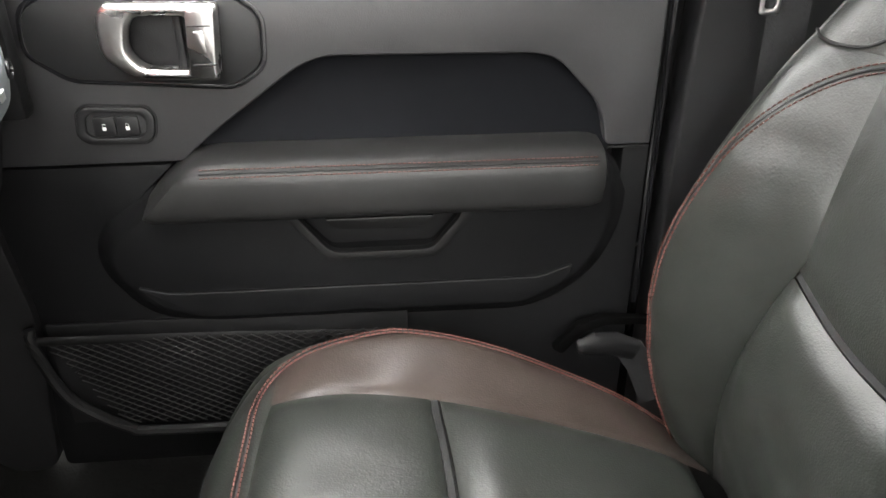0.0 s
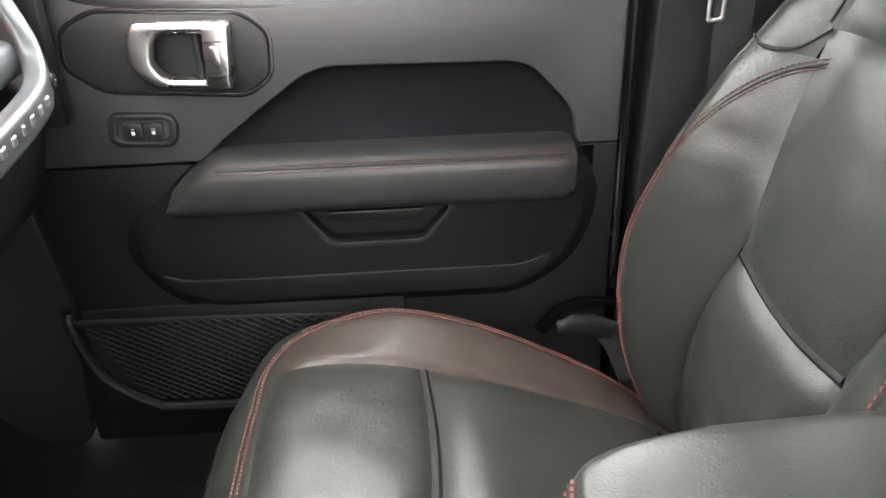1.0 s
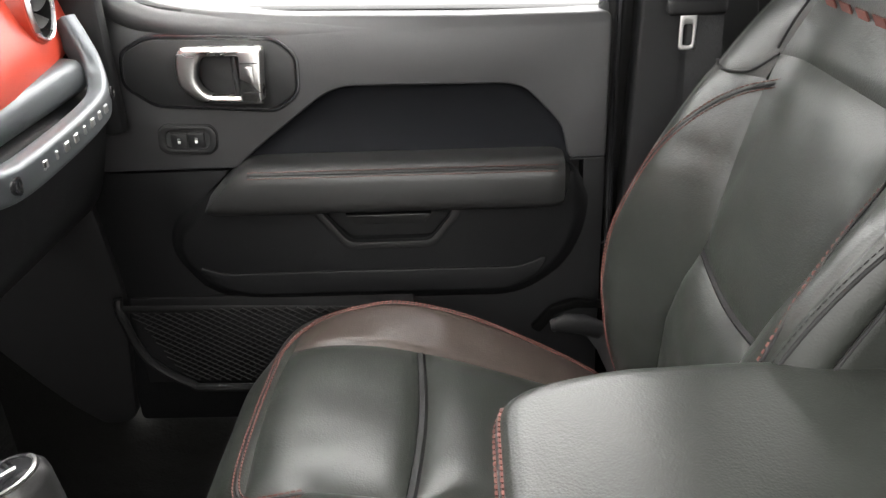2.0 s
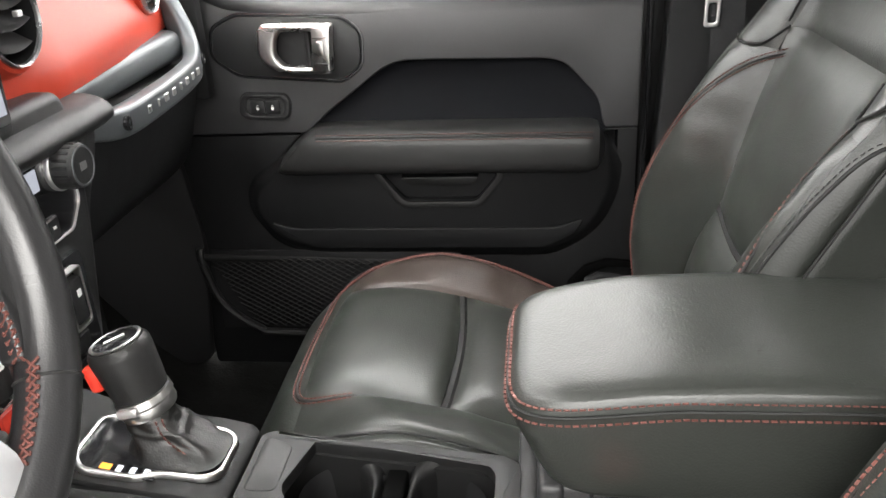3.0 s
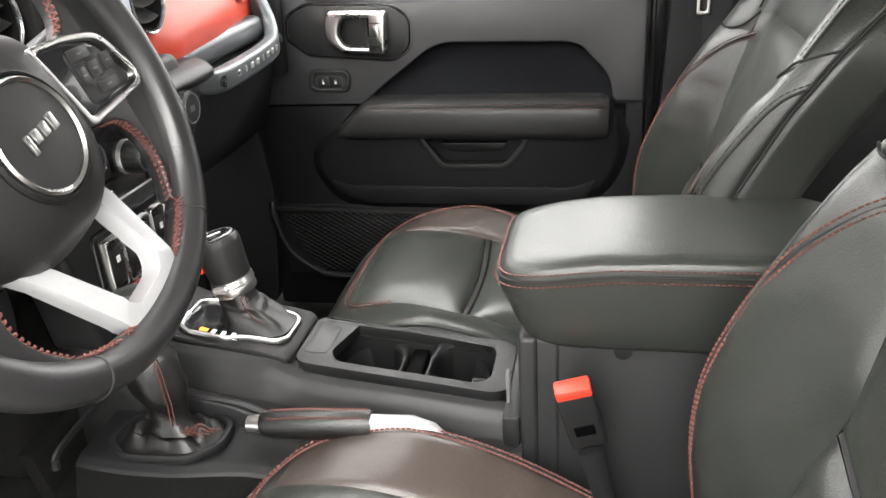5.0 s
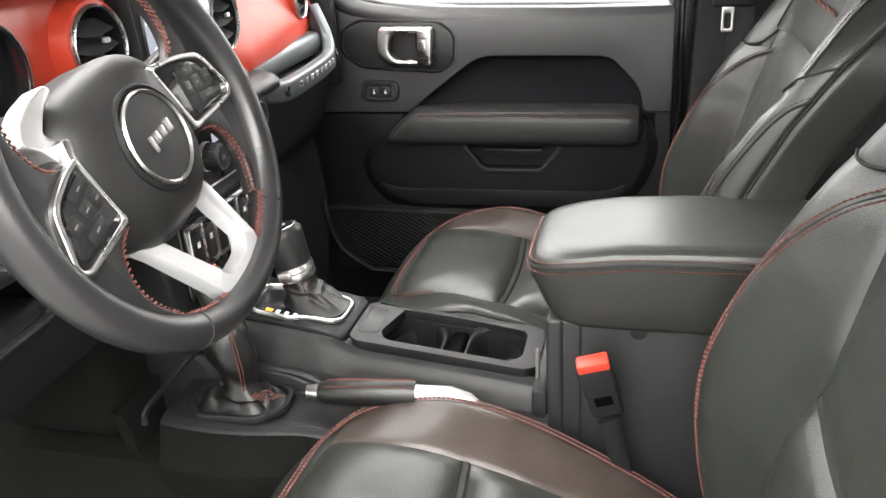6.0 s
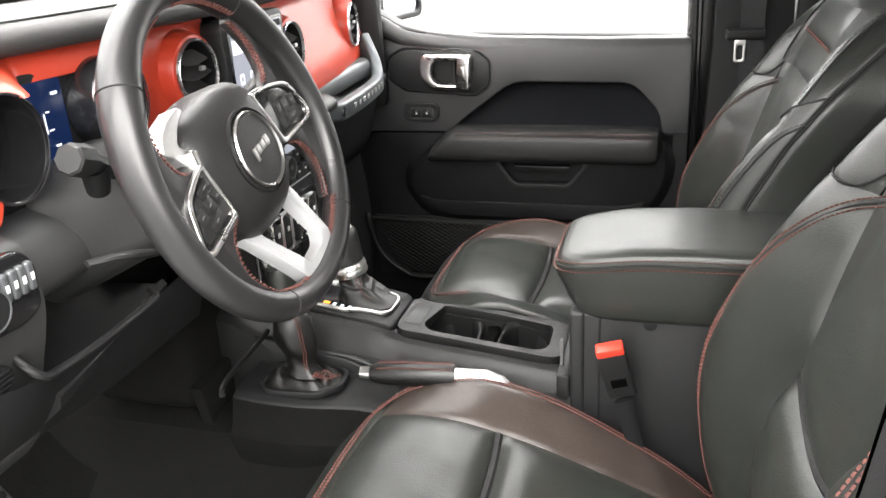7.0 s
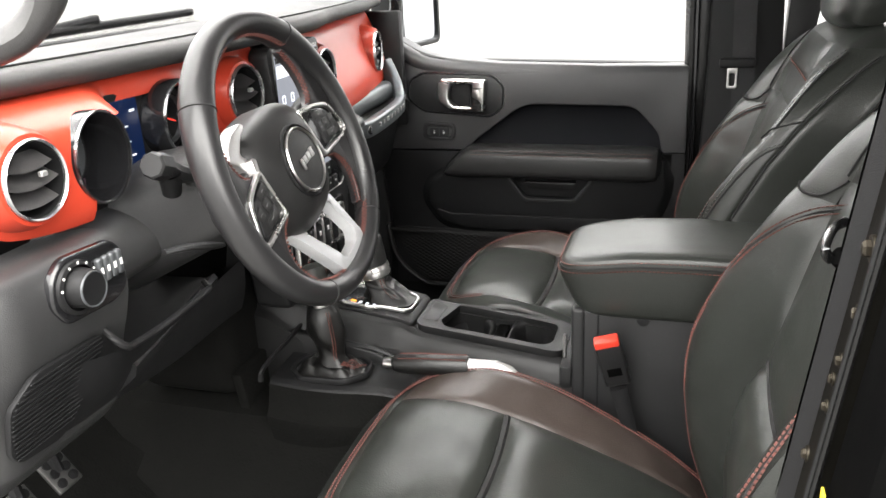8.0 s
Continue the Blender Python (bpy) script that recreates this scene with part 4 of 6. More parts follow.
# shifter panel: chrome frame, boot, lever with knob, lit gear display
FR = rounded([(-0.354, 0.246), (-0.340, 0.230), (-0.286, 0.230), (-0.268, 0.240), (-0.224, 0.241), (-0.210, 0.252), (-0.210, 0.306), (-0.224, 0.317), (-0.336, 0.320), (-0.354, 0.308)], 0.008, 3)
FI = [((x + 0.282) * 0.93 - 0.282, (y - 0.278) * 0.89 + 0.278) for x, y in FR]
part("shifter_bezel", sloped(ring_prism(FR, FI, 0.004, "z", 0.008, 0.0025), ztop), SILVER, con, "chrome frame round the shifter")
part("shifter_plate", sloped(prism(FI, 0.003, "z", 0.006, 0.001), ztop), GLOSS, con)
dp = part("gear_display", box((-0.298, 0.2405, ztop(-0.298) + 0.0090), (0.058, 0.014, 0.003), 0.001, 1, pose(0, 0, 0, 0, 12.5, 0)), GLOSS, con, "lit gear display")
for i, (w, m_) in enumerate(((0.012, LIT_ORANGE), (0.006, LIT_WHITE), (0.006, LIT_WHITE), (0.006, LIT_WHITE))):
    x = -0.316 + i * 0.013
    part("gear_mark", box((x, 0.2395, ztop(x) + 0.0112), (w * 0.9, 0.008, 0.001), 0.0002, 1, pose(0, 0, 0, 0, 12.5, 0)), m_, dp, "lit gear mark")
shf = thing("gear_shifter", "black leather shifter knob with silver collar over a gathered boot", "gear lever", (-0.27, 0.295, 0.53))


def boot(cx, cy, z0, tx, ty, z1, rx, ry, r1, folds, seed):
    """A gathered leather boot from a rounded rectangle up to a lever, with long folds running down it."""
    def f(u, v):
        th = 2 * math.pi * v
        c, s = math.cos(th), math.sin(th)
        bx, by = math.copysign(abs(c) ** 0.55, c) * rx, math.copysign(abs(s) ** 0.55, s) * ry
        m = (1 - u) ** 1.45
        x = cx + (tx - cx) * u ** 0.8 + bx * m + c * r1 * (1 - m)
        y = cy + (ty - cy) * u ** 0.8 + by * m + s * r1 * (1 - m)
        n = noise.noise((c * 1.4 + seed, s * 1.4, u * 1.6))
        long = math.sin(4 * th + 5 * u + seed + 2 * n)
        w = folds * (1.6 * n + 0.8 * long) * math.sin(math.pi * min(1, u * 1.02)) ** 0.7
        w += folds * 0.9 * max(0, math.sin(u * 20 + 2 * c + n * 3)) * sstep(0.45, 0.75, u) * (1 - sstep(0.85, 1.0, u))
        return (x + c * w, y + s * w, z0 + (z1 - z0) * (0.75 * u + 0.25 * u * u) + 0.3 * w)
    return surf(f, 40, 64, wrap_v=True)


part("boot", boot(-0.262, 0.281, ztop(-0.27) + 0.006, -0.286, 0.288, 0.578, 0.049, 0.034, 0.021, 0.0026, 1.0), BOOT, shf, "gathered leather boot")
pth = [(-0.226 - 0.042 * t - 0.012 * math.sin(t * 3), 0.262 + 0.006 * t, 0.5315 + 0.046 * t) for t in [i / 12 for i in range(13)]]
part("stitching", stitches(pth, [(0.7, -0.7, 0.3)] * 13, 0.0055, 0.0045, 0.0010, -0.003, stitches(pth, [(0.7, -0.7, 0.3)] * 13, 0.0055, 0.0045, 0.0010, 0.003)), THREAD, shf, "red boot stitching", kind="stuff")
lean = pose(-0.287, 0.289, 0.574, 0, -14, 0) @ Matrix.Diagonal((1.1, 1.1, 0.90, 1))
part("collar", lathe([(0.018, 0.0), (0.024, 0.001), (0.0255, 0.006), (0.0245, 0.013), (0.026, 0.016), (0.025, 0.024), (0.019, 0.026)], lean, 32), SILVER, shf, "bright silver collar")
kn = part("knob", lathe([(0.020, 0.022), (0.024, 0.026), (0.0255, 0.045), (0.0275, 0.075), (0.027, 0.082), (0.024, 0.087), (0.0001, 0.088)], lean, 36), SOFT, shf, "smooth black leather knob")
part("collar_button", box((0, 0, 0), (0.008, 0.020, 0.010), 0.003, 3, lean @ pose(-0.003, -0.0255, 0.018, 0, 0, 90)), SILVERP, shf, "silver button on the collar")
part("cap_ring", lathe([(0.0215, 0.0865), (0.0228, 0.0895), (0.021, 0.0905), (0.0195, 0.0895)], lean, 32), SILVER, kn)
part("cap", lathe([(0.0001, 0.0905), (0.015, 0.0902), (0.0205, 0.0885)], lean, 28), GLOSS, kn, "glossy cap with a pale mark")
part("cap_mark", box((0, 0, 0), (0.018, 0.004, 0.0008), 0.0003, 1, lean @ pose(0, 0, 0.0912, 0, 0, 35)), WHITE, kn)
part("release_button", box((0, 0, 0), (0.012, 0.012, 0.03), 0.003, 2, lean @ pose(-0.026, -0.012, 0.058)), REDPL, shf, "red release lever")

# transfer-case lever and boot
tr = thing("transfer_lever", "transfer-case lever with creased black leather boot", "gear lever", (-0.31, 0.12, 0.46))
TF = rounded([(-0.390, 0.108), (-0.362, 0.080), (-0.276, 0.084), (-0.246, 0.116), (-0.250, 0.158), (-0.276, 0.174), (-0.362, 0.172), (-0.388, 0.156)], 0.012, 3)
TI = [((x + 0.318) * 0.88 - 0.318, (y - 0.127) * 0.86 + 0.127) for x, y in TF]
part("boot_frame", ring_prism(TF, TI, 0.458, "z", 0.012, 0.003), PLASTIC_D, tr, "black plastic boot frame")


def crumple(u, v):
    """Slack leather lying in folds inside the frame."""
    th = 2 * math.pi * v
    c, s = math.cos(th), math.sin(th)
    r = 1 - u
    x = -0.318 + math.copysign(abs(c) ** 0.6, c) * 0.060 * r
    y = 0.127 + math.copysign(abs(s) ** 0.6, s) * 0.042 * r
    n = noise.noise((x * 38, y * 60, 2.0)) + 0.5 * abs(noise.noise((x * 90, y * 110, 5.0)))
    ridge = math.sin(y * 260 + 3 * noise.noise((x * 30, y * 30, 0)))
    fold = abs(math.sin(x * 95 + 2.5 * noise.noise((x * 24, y * 24, 7)) + y * 70))
    return (x, y, 0.462 + (0.010 + 0.008 * n + 0.003 * ridge + 0.006 * fold) * min(1, u * 3.2) + 0.016 * max(0, u - 0.5))


def bag(u, v):
    th = 2 * math.pi * v
    c, s = math.cos(th), math.sin(th)
    r = lerp([(0, 0.030), (0.10, 0.023), (0.22, 0.022), (0.42, 0.029), (0.65, 0.031), (0.88, 0.027), (1, 0.017)], u)
    n = noise.noise((c * 1.5, s * 1.5, u * 2.0 + 4))
    r *= 1 + 0.20 * n + 0.09 * abs(math.sin(2.5 * th + 3 * u + 2 * n)) + 0.07 * math.sin(u * 20 + 3 * c + 2 * s) * (1 - u) ** 1.5
    return (-0.316 - 0.010 * u + r * c, 0.128 + 0.004 * u + 0.85 * r * s, 0.478 + 0.108 * u)


part("boot", surf(crumple, 30, 56, wrap_v=True), BOOT, tr, "creased leather boot")
part("boot_neck", surf(bag, 20, 32, wrap_v=True), BOOT, tr, "slack neck of the boot")
part("side_panel", prism(rounded([(-0.46, 0.515), (-0.345, 0.498), (-0.255, 0.482), (-0.225, 0.468), (-0.200, 0.447), (-0.17, 0.436), (-0.17, 0.40), (-0.46, 0.40)], 0.012, 4), 0.1665, "y", 0.02, 0.006, 3), PLASTIC, con, "raised panel on the console side")
# red seam: down the neck, then spread over the folds to the frame's corner
pth, nor = [], []
for i in range(15):
    u = 0.92 - 0.80 * i / 14
    p = Vector(bag(u, 0.86))
    q = Vector((p.x + 0.316 + 0.010 * u, p.y - 0.128, 0)).normalized()
    pth.append(p + q * 0.0008)
    nor.append(q)
b = stitches(pth, nor, 0.005, 0.0045, 0.0009, 0.0022)
stitches(pth, nor, 0.005, 0.0045, 0.0009, -0.0022, b)
for w in range(5):
    run = []
    for i in range(13):
        t = i / 12
        x = -0.298 + 0.033 * t + 0.006 * (w - 2) * t
        y = 0.114 + 0.006 * t + 0.0055 * (w - 2) * (0.3 + 0.7 * t)
        rr = max(abs((x + 0.318) / 0.060), abs((y - 0.127) / 0.042))
        z = Vector(crumple(1 - min(1, rr), math.atan2((y - 0.127) / 0.042, (x + 0.318) / 0.060) / (2 * math.pi))).z
        run.append(Vector((x, y, max(z, 0.470) + 0.006 + 0.004 * (1 - t))))
    stitches(run, [(0.2, -0.4, 0.9)] * 13, 0.0052, 0.0044, 0.0009, 0, b)
part("stitching", b, THREAD, tr, "red boot stitching", kind="stuff")
tl = pose(-0.324, 0.131, 0.582, 0, -10, 0)
part("collar", lathe([(0.014, 0.0), (0.019, 0.002), (0.020, 0.008), (0.018, 0.014)], tl, 24), SILVER, tr, "bright silver collar")
part("knob", lathe([(0.016, 0.012), (0.020, 0.03), (0.022, 0.06), (0.019, 0.072), (0.0001, 0.074)], tl, 28), LEATHER, tr, "black lever knob")

# parking brake
pb = thing("parking_brake", "parking brake lever with leather grip and silver arm", "brake lever", (-0.10, 0.14, 0.43))


def pbp(t):
    return Vector((-0.222 + 0.20 * t, 0.142 + 0.012 * t, 0.478 + 0.004 * t))


part("grip", tube([pbp(0.07), pbp(0.12), pbp(0.4), pbp(0.70), pbp(0.72)], [0.013, 0.0165, 0.0185, 0.0185, 0.017], 18, flat=(0.9, 1.0)), BOOT, pb, "dark leather grip with red stitching")
part("button", tube([pbp(-0.02), pbp(0.06)], [0.009, 0.011], 14), SILVER, pb, "silver release button")
part("lever_arm", tube([pbp(0.70), pbp(0.95), pbp(1.05) + Vector((0, 0, -0.008)), pbp(1.15) + Vector((0, 0, -0.03))], [0.014, 0.013, 0.013, 0.012], 12, flat=(0.7, 1.0)), SILVERP, pb, "silver lever arm")
for dy, dz in ((-0.0095, 0.0160), (0.004, 0.0184)):
    pth = [pbp(0.12 + 0.58 * i / 20) + Vector((0, dy, dz - 0.002 * (1 - sstep(0.0, 0.4, i / 20)))) for i in range(21)]
    part("stitching", stitches(pth, [(0, dy * 60, 1)] * 21, 0.0045, 0.0039, 0.0010), THREAD, pb, "red stitching", kind="stuff")

# armrest box
bx = thing("armrest_box", "padded black leather armrest lid on a plastic storage box", "armrest", (0.25, YC, 0.2))
part("box_body", box((0.275, YC, 0.37), (0.37, 0.178, 0.43), 0.008, 3), PLASTIC, bx, "plain black storage box")
part("box_front", box((0.098, YC, 0.385), (0.022, 0.186, 0.40), 0.006, 3), PLASTIC, bx)
part("box_joint", box((0.130, YC - 0.0895, 0.38), (0.003, 0.002, 0.40), 0.0005, 1), PLASTIC_D, bx)


def lid(u, v):
    """Padded lid: u runs from below up over the side to the middle of the top; v round the outline."""
    th = 2 * math.pi * v
    c, s = math.cos(th), math.sin(th)
    sq = 0.31
    ex = math.copysign(abs(c) ** sq, c)
    ey = math.copysign(abs(s) ** sq, s)
    prof = [(0.0, 0.577), (0.93, 0.577), (0.965, 0.582), (0.985, 0.600), (0.995, 0.630), (1.0, 0.650), (1.0, 0.668), (0.988, 0.6755), (0.962, 0.6805), (0.915, 0.6842), (0.82, 0.6868), (0.5, 0.688), (0.0, 0.688)]
    k = u * (len(prof) - 1)
    i = min(int(k), len(prof) - 2)
    t = k - i
    r = prof[i][0] * (1 - t) + prof[i + 1][0] * t
    z = prof[i][1] * (1 - t) + prof[i + 1][1] * t
    x = 0.252 + ex * 0.188 * r
    if ex < 0:
        x += 0.022 * max(0, (0.640 - z) / 0.06) * abs(ex)
    y = YC + ey * 0.101 * r
    z += (0.017 * sstep(0.05, 0.22, x) - 0.017) * sstep(0.62, 0.68, z)
    return (x, y, z)


ld = part("lid", surf(lid, 44, 72, wrap_v=True), LEATHER, bx, "padded black leather lid with red double stitching")
pth, nor = [], []
for i in range(120):
    v = 0.44 + 0.50 * i / 119
    p = Vector(lid(6.0 / 12, v))
    q = Vector(lid(6.0 / 12, v + 0.002)) - Vector(lid(6.0 / 12, v - 0.002))
    n = Vector((q.y, -q.x, 0)).normalized()
    pth.append(p + n * 0.001)
    nor.append((n + Vector((0, 0, 0.35))).normalized())
part("seam", tube(pth, 0.0014, 6), DARKTHREAD, ld)
b = stitches(pth, nor, 0.0062, 0.0047, 0.0011, 0.0062)
part("stitching", stitches(pth, nor, 0.0062, 0.0047, 0.0011, -0.0062, b), THREAD, ld, "double row of red stitches", kind="stuff")
part("latch", lathe([(0.010, 0.0), (0.010, 0.004), (0.0001, 0.005)], pose(0.20, YC - 0.0888, 0.574, 90), 16), PLASTIC_D, bx, "round finger notch under the lid")
part("side_catch", box((0.072, 0.215, 0.50), (0.005, 0.010, 0.045), 0.002), GREYPL, bx, "silver hinge plate")

# belt buckle
bk = thing("belt_buckle", "black seat belt buckle with red release button", "belt buckle", (0.165, 0.14, 0.3))
bm_ = pose(0.158, 0.143, 0.517, 14, -14, 6)
part("buckle_body", box((0, 0, 0), (0.040, 0.022, 0.085), 0.005, 3, bm_), PLASTIC, bk, "black buckle body")
part("buckle_label", box((0, 0, 0), (0.022, 0.002, 0.016), 0.001, 1, bm_ @ pose(0, -0.0112, -0.012)), TRIMBLK, bk)
part("release_button", box((0, 0, 0), (0.038, 0.020, 0.014), 0.003, 2, bm_ @ pose(0, -0.001, 0.044)), REDPL, bk, "red release button")
part("buckle_stalk", tube([(0.168, 0.146, 0.47), (0.185, 0.150, 0.40), (0.21, 0.155, 0.28)], [0.014, 0.012, 0.012], 10, flat=(0.5, 1)), PLASTIC_D, bk)


# ---- dashboard ----
def xd(y):
    return -0.405 - 0.055 * ((y - YC) / 0.57) ** 2


dash = thing("dashboard", "black dashboard with red painted fascia and round vents", "dashboard", (-0.5, YC, 0.6))


def sweep(prof, y0, y1, n, name, material, label="", parent=None, shape=xd):
    """Runs an (x, z) profile across the car; x is counted from the fascia."""
    def f(u, v):
        y = y0 + (y1 - y0) * u
        k = v * (len(prof) - 1)
        i = min(int(k), len(prof) - 2)
        t = k - i
        return (shape(y) + prof[i][0] * (1 - t) + prof[i + 1][0] * t, y, prof[i][1] * (1 - t) + prof[i + 1][1] * t)
    b = surf(f, n, (len(prof) - 1) * 2)
    for u in (0, n):
        vs = [v for v in b.verts if abs(v.co.y - (y0 if u == 0 else y1)) < 1e-5]
        if len(vs) > 2:
            try:
                b.faces.new(vs)
            except ValueError:
                pass
    return part(name, b, material, parent or dash, label)


sweep([(p.x, p.y) for p in smooth_path([(-0.02, 1.006, 0), (0.006, 1.010, 0), (0.018, 1.014, 0), (0.0245, 1.023, 0), (0.022, 1.033, 0), (0.008, 1.041, 0), (-0.03, 1.0445, 0), (-0.12, 1.043, 0), (-0.2, 1.036, 0), (-0.255, 1.02, 0), (-0.26, 0.99, 0)], 3)], -0.44, 0.915, 60, "dash_top", DASHTOP, "soft black dash top pad", shape=lambda y: xd(y) - 0.028 * sstep(0.33, 0.50, y))
pth = [(xd(y) + 0.002, y, 1.0435) for y in [-0.43 + 1.33 * i / 40 for i in range(41)]]
part("seam", tube(pth, 0.0012, 5), DARKTHREAD, dash)


def zb(y):
    return lerp([(-0.445, 0.930), (-0.43, 0.912), (-0.41, 0.892), (-0.385, 0.880), (-0.33, 0.873), (-0.27, 0.872), (-0.22, 0.872), (0.05, 0.845), (0.36, 0.832), (0.44, 0.836), (0.60, 0.840), (0.82, 0.843), (0.90, 0.85)], y)


def bulge(y):
    """The fascia swells towards the driver round the outer vent and dial."""
    return 0.088 * (1 - sstep(-0.235, -0.16, y))


VENTS = ((-0.371, 0.942), (0.120, 0.941), (0.412, 0.928), (0.795, 0.920))


def fascia(y0, y1, base=zb):
    def f(u, v):
        y = y0 + (y1 - y0) * u
        z = base(y) + (1.012 - base(y)) * v
        v = (z - zb(y)) / (1.012 - zb(y))
        e = 1 - abs(2 * v - 1) ** 4
        return (xd(y) - 0.010 + 0.012 * e + 0.010 * (1 - v) * sstep(0.36, 0.5, y) - 0.020 * sstep(-0.05, 0.06, y) + bulge(y) * (1 - max(0.0, (z - 0.93) / 0.082) ** 4) - 0.045 * (v - 0.45) * sstep(0.33, 0.50, y), y, z)
    b = surf(f, 110, 60)
    mid = [(q, q.calc_center_median()) for q in b.faces]
    hole = [q for q, c in mid if math.hypot(c.y + 0.262, c.z - 0.938) < 0.0512 or any(math.hypot(c.y - vy, c.z - vz) < 0.0425 for vy, vz in VENTS) or (c.y > -0.290 and c.y < -0.24 and c.z < 0.93)]
    bmesh.ops.delete(b, geom=hole, context="FACES")
    return b


part("fascia", fascia(-0.445, -0.256), RED, dash, "red painted fascia on the driver's side")
part("fascia", fascia(0.012, 0.19), RED, dash, "red painted fascia beside the screen")
part("fascia", fascia(0.355, 0.905), RED, dash, "red painted fascia on the passenger side")
part("fascia_backing", box((-0.55, YC, 0.90), (0.06, 1.30, 0.20), 0.005), PLASTIC_D, dash)
part("cluster_hood", fascia(-0.258, 0.04, lambda y: 0.980 - 0.05 * sstep(0.0, 0.04, y)), RED, dash, "red hood over the dials")


def vent(y, z):
    """A round vent: red collar, silver ring, dark barrel, slats."""
    turn = math.atan(0.11 * (y - YC) / 0.57 ** 2) * (0 if y < -0.2 else 1)
    m = Matrix.Translation((xd(y) + (0.026 if y < 0 else -0.010) + bulge(y) * 0.78, y, z)) @ Matrix.Rotation(turn, 4, "Z") @ Matrix.Rotation(radians(90), 4, "Y") @ Matrix.Scale(0.93 if y < -0.2 else 1.0, 4)
    part("vent_collar", lathe([(0.062, -0.032), (0.056, -0.004), (0.050, 0.010), (0.046, 0.011), (0.044, 0.004)], m, 40), RED, dash, "red collar round the vent")
    v = part("vent", lathe([(0.0455, 0.006), (0.0452, 0.0145), (0.0440, 0.0165), (0.0422, 0.0145), (0.0412, 0.004)], m, 44), SPOKE, dash, "round air vent with silver ring")
    part("barrel", lathe([(0.0408, 0.012), (0.0400, -0.014), (0.0001, -0.0165)], m, 44), PLASTIC_D, v)
    for k, h in enumerate((-0.021, -0.001, 0.019)):
        w = math.sqrt(0.0385 ** 2 - h * h) - 0.002
        b = bmesh.new()

        def slat(u, q, w=w, h=h):
            yy = (2 * u - 1) * w
            bow = 0.006 * (1 - (yy / 0.0375) ** 2)
            return (-h - 0.008 + (0.010 + bow * 1.2) * q, yy, -0.013 + 0.023 * q)
        surf(slat, 14, 3, bm=b)
        bmesh.ops.solidify(b, geom=b.faces[:], thickness=0.002)
        bmesh.ops.transform(b, matrix=m, verts=b.verts)
        part("slat", b, GREYPL, v, "curved grey blade")
    part("slider", box((0, 0, 0), (0.006, 0.010, 0.006), 0.001, 1, m @ pose(-0.004, 0.012, 0.012)), SILVERP, v)
    return v


for y, z in VENTS:
    vent(y, z)

# instrument cluster
cl = part("gauge_panel", prism(rounded([(-0.235, 0.855), (0.04, 0.855), (0.04, 0.99), (-0.235, 0.99)], 0.01, 4), -0.447, "x", 0.012, 0.004), PLASTIC_D, dash, "dark instrument panel with two dials and a lit display")
for x, y, z, turn, deep in ((-0.404, -0.264, 0.938, 6, 0.022), (-0.430, -0.058, 0.940, 3, 0.0)):
    m = pose(x, y, z, 0, 90, turn)
    hood = part("dial_hood", lathe([(0.0530, -0.025), (0.0530, 0.026), (0.0520, 0.030), (0.0500, 0.028), (0.0485, -0.034), (0.0520, -0.036)], m, 44), GLOSS, cl, "deep glossy dial hood")
    part("dial_ring", lathe([(0.0532, 0.0285), (0.0526, 0.0318), (0.0506, 0.0318), (0.0510, 0.0285)], m, 44), CHROME, cl, "thin silver ring")
    m = m @ pose(0, 0, -deep)
    part("dial_inner_ring", lathe([(0.036, -0.012), (0.0355, 0.003), (0.034, 0.004), (0.032, -0.010)], m, 40), GREYMET, cl, "silver inner ring")
    part("dial_face", lathe([(0.0475, -0.010), (0.0001, -0.0095)], m, 36), GLOSS, cl)
    b = bmesh.new()
    for k in range(13):
        a = radians(-35 + k * 250 / 12)
        box((0, 0, 0), (0.0045, 0.0014, 0.0008), 0.0001, 1, m @ Matrix.Rotation(a, 4, "Z") @ pose(0.041, 0, -0.0085), b)
    part("dial_marks", b, LIT_PINK, cl, "lit scale marks")
    if not deep:
        part("needle", box((0, 0, 0), (0.030, 0.0022, 0.001), 0.0003, 1, m @ Matrix.Rotation(radians(70), 4, "Z") @ pose(0.012, 0, -0.004)), LIT_RED, cl, "red needle")
ds = part("display", prism(rounded(rect(-0.212, 0.872, -0.112, 0.980), 0.006, 3), -0.4365, "x", 0.003, 0.001), SCREEN_BLUE, cl, "lit blue display")
for yy, zz, w, h in ((-0.126, 0.966, 0.012, 0.006), (-0.082, 0.968, 0.018, 0.006), (-0.104, 0.938, 0.003, 0.040), (-0.098, 0.950, 0.010, 0.003), (-0.097, 0.930, 0.012, 0.003), (-0.092, 0.912, 0.014, 0.004), (-0.110, 0.893, 0.004, 0.018), (-0.096, 0.893, 0.004, 0.022), (-0.080, 0.893, 0.004, 0.018)):
    part("display_bar", box((-0.4325, yy - 0.044, zz - 0.004), (0.001, w * 0.55, h * 0.55), 0.0002, 1), LIT_WHITE, ds, "white display mark")

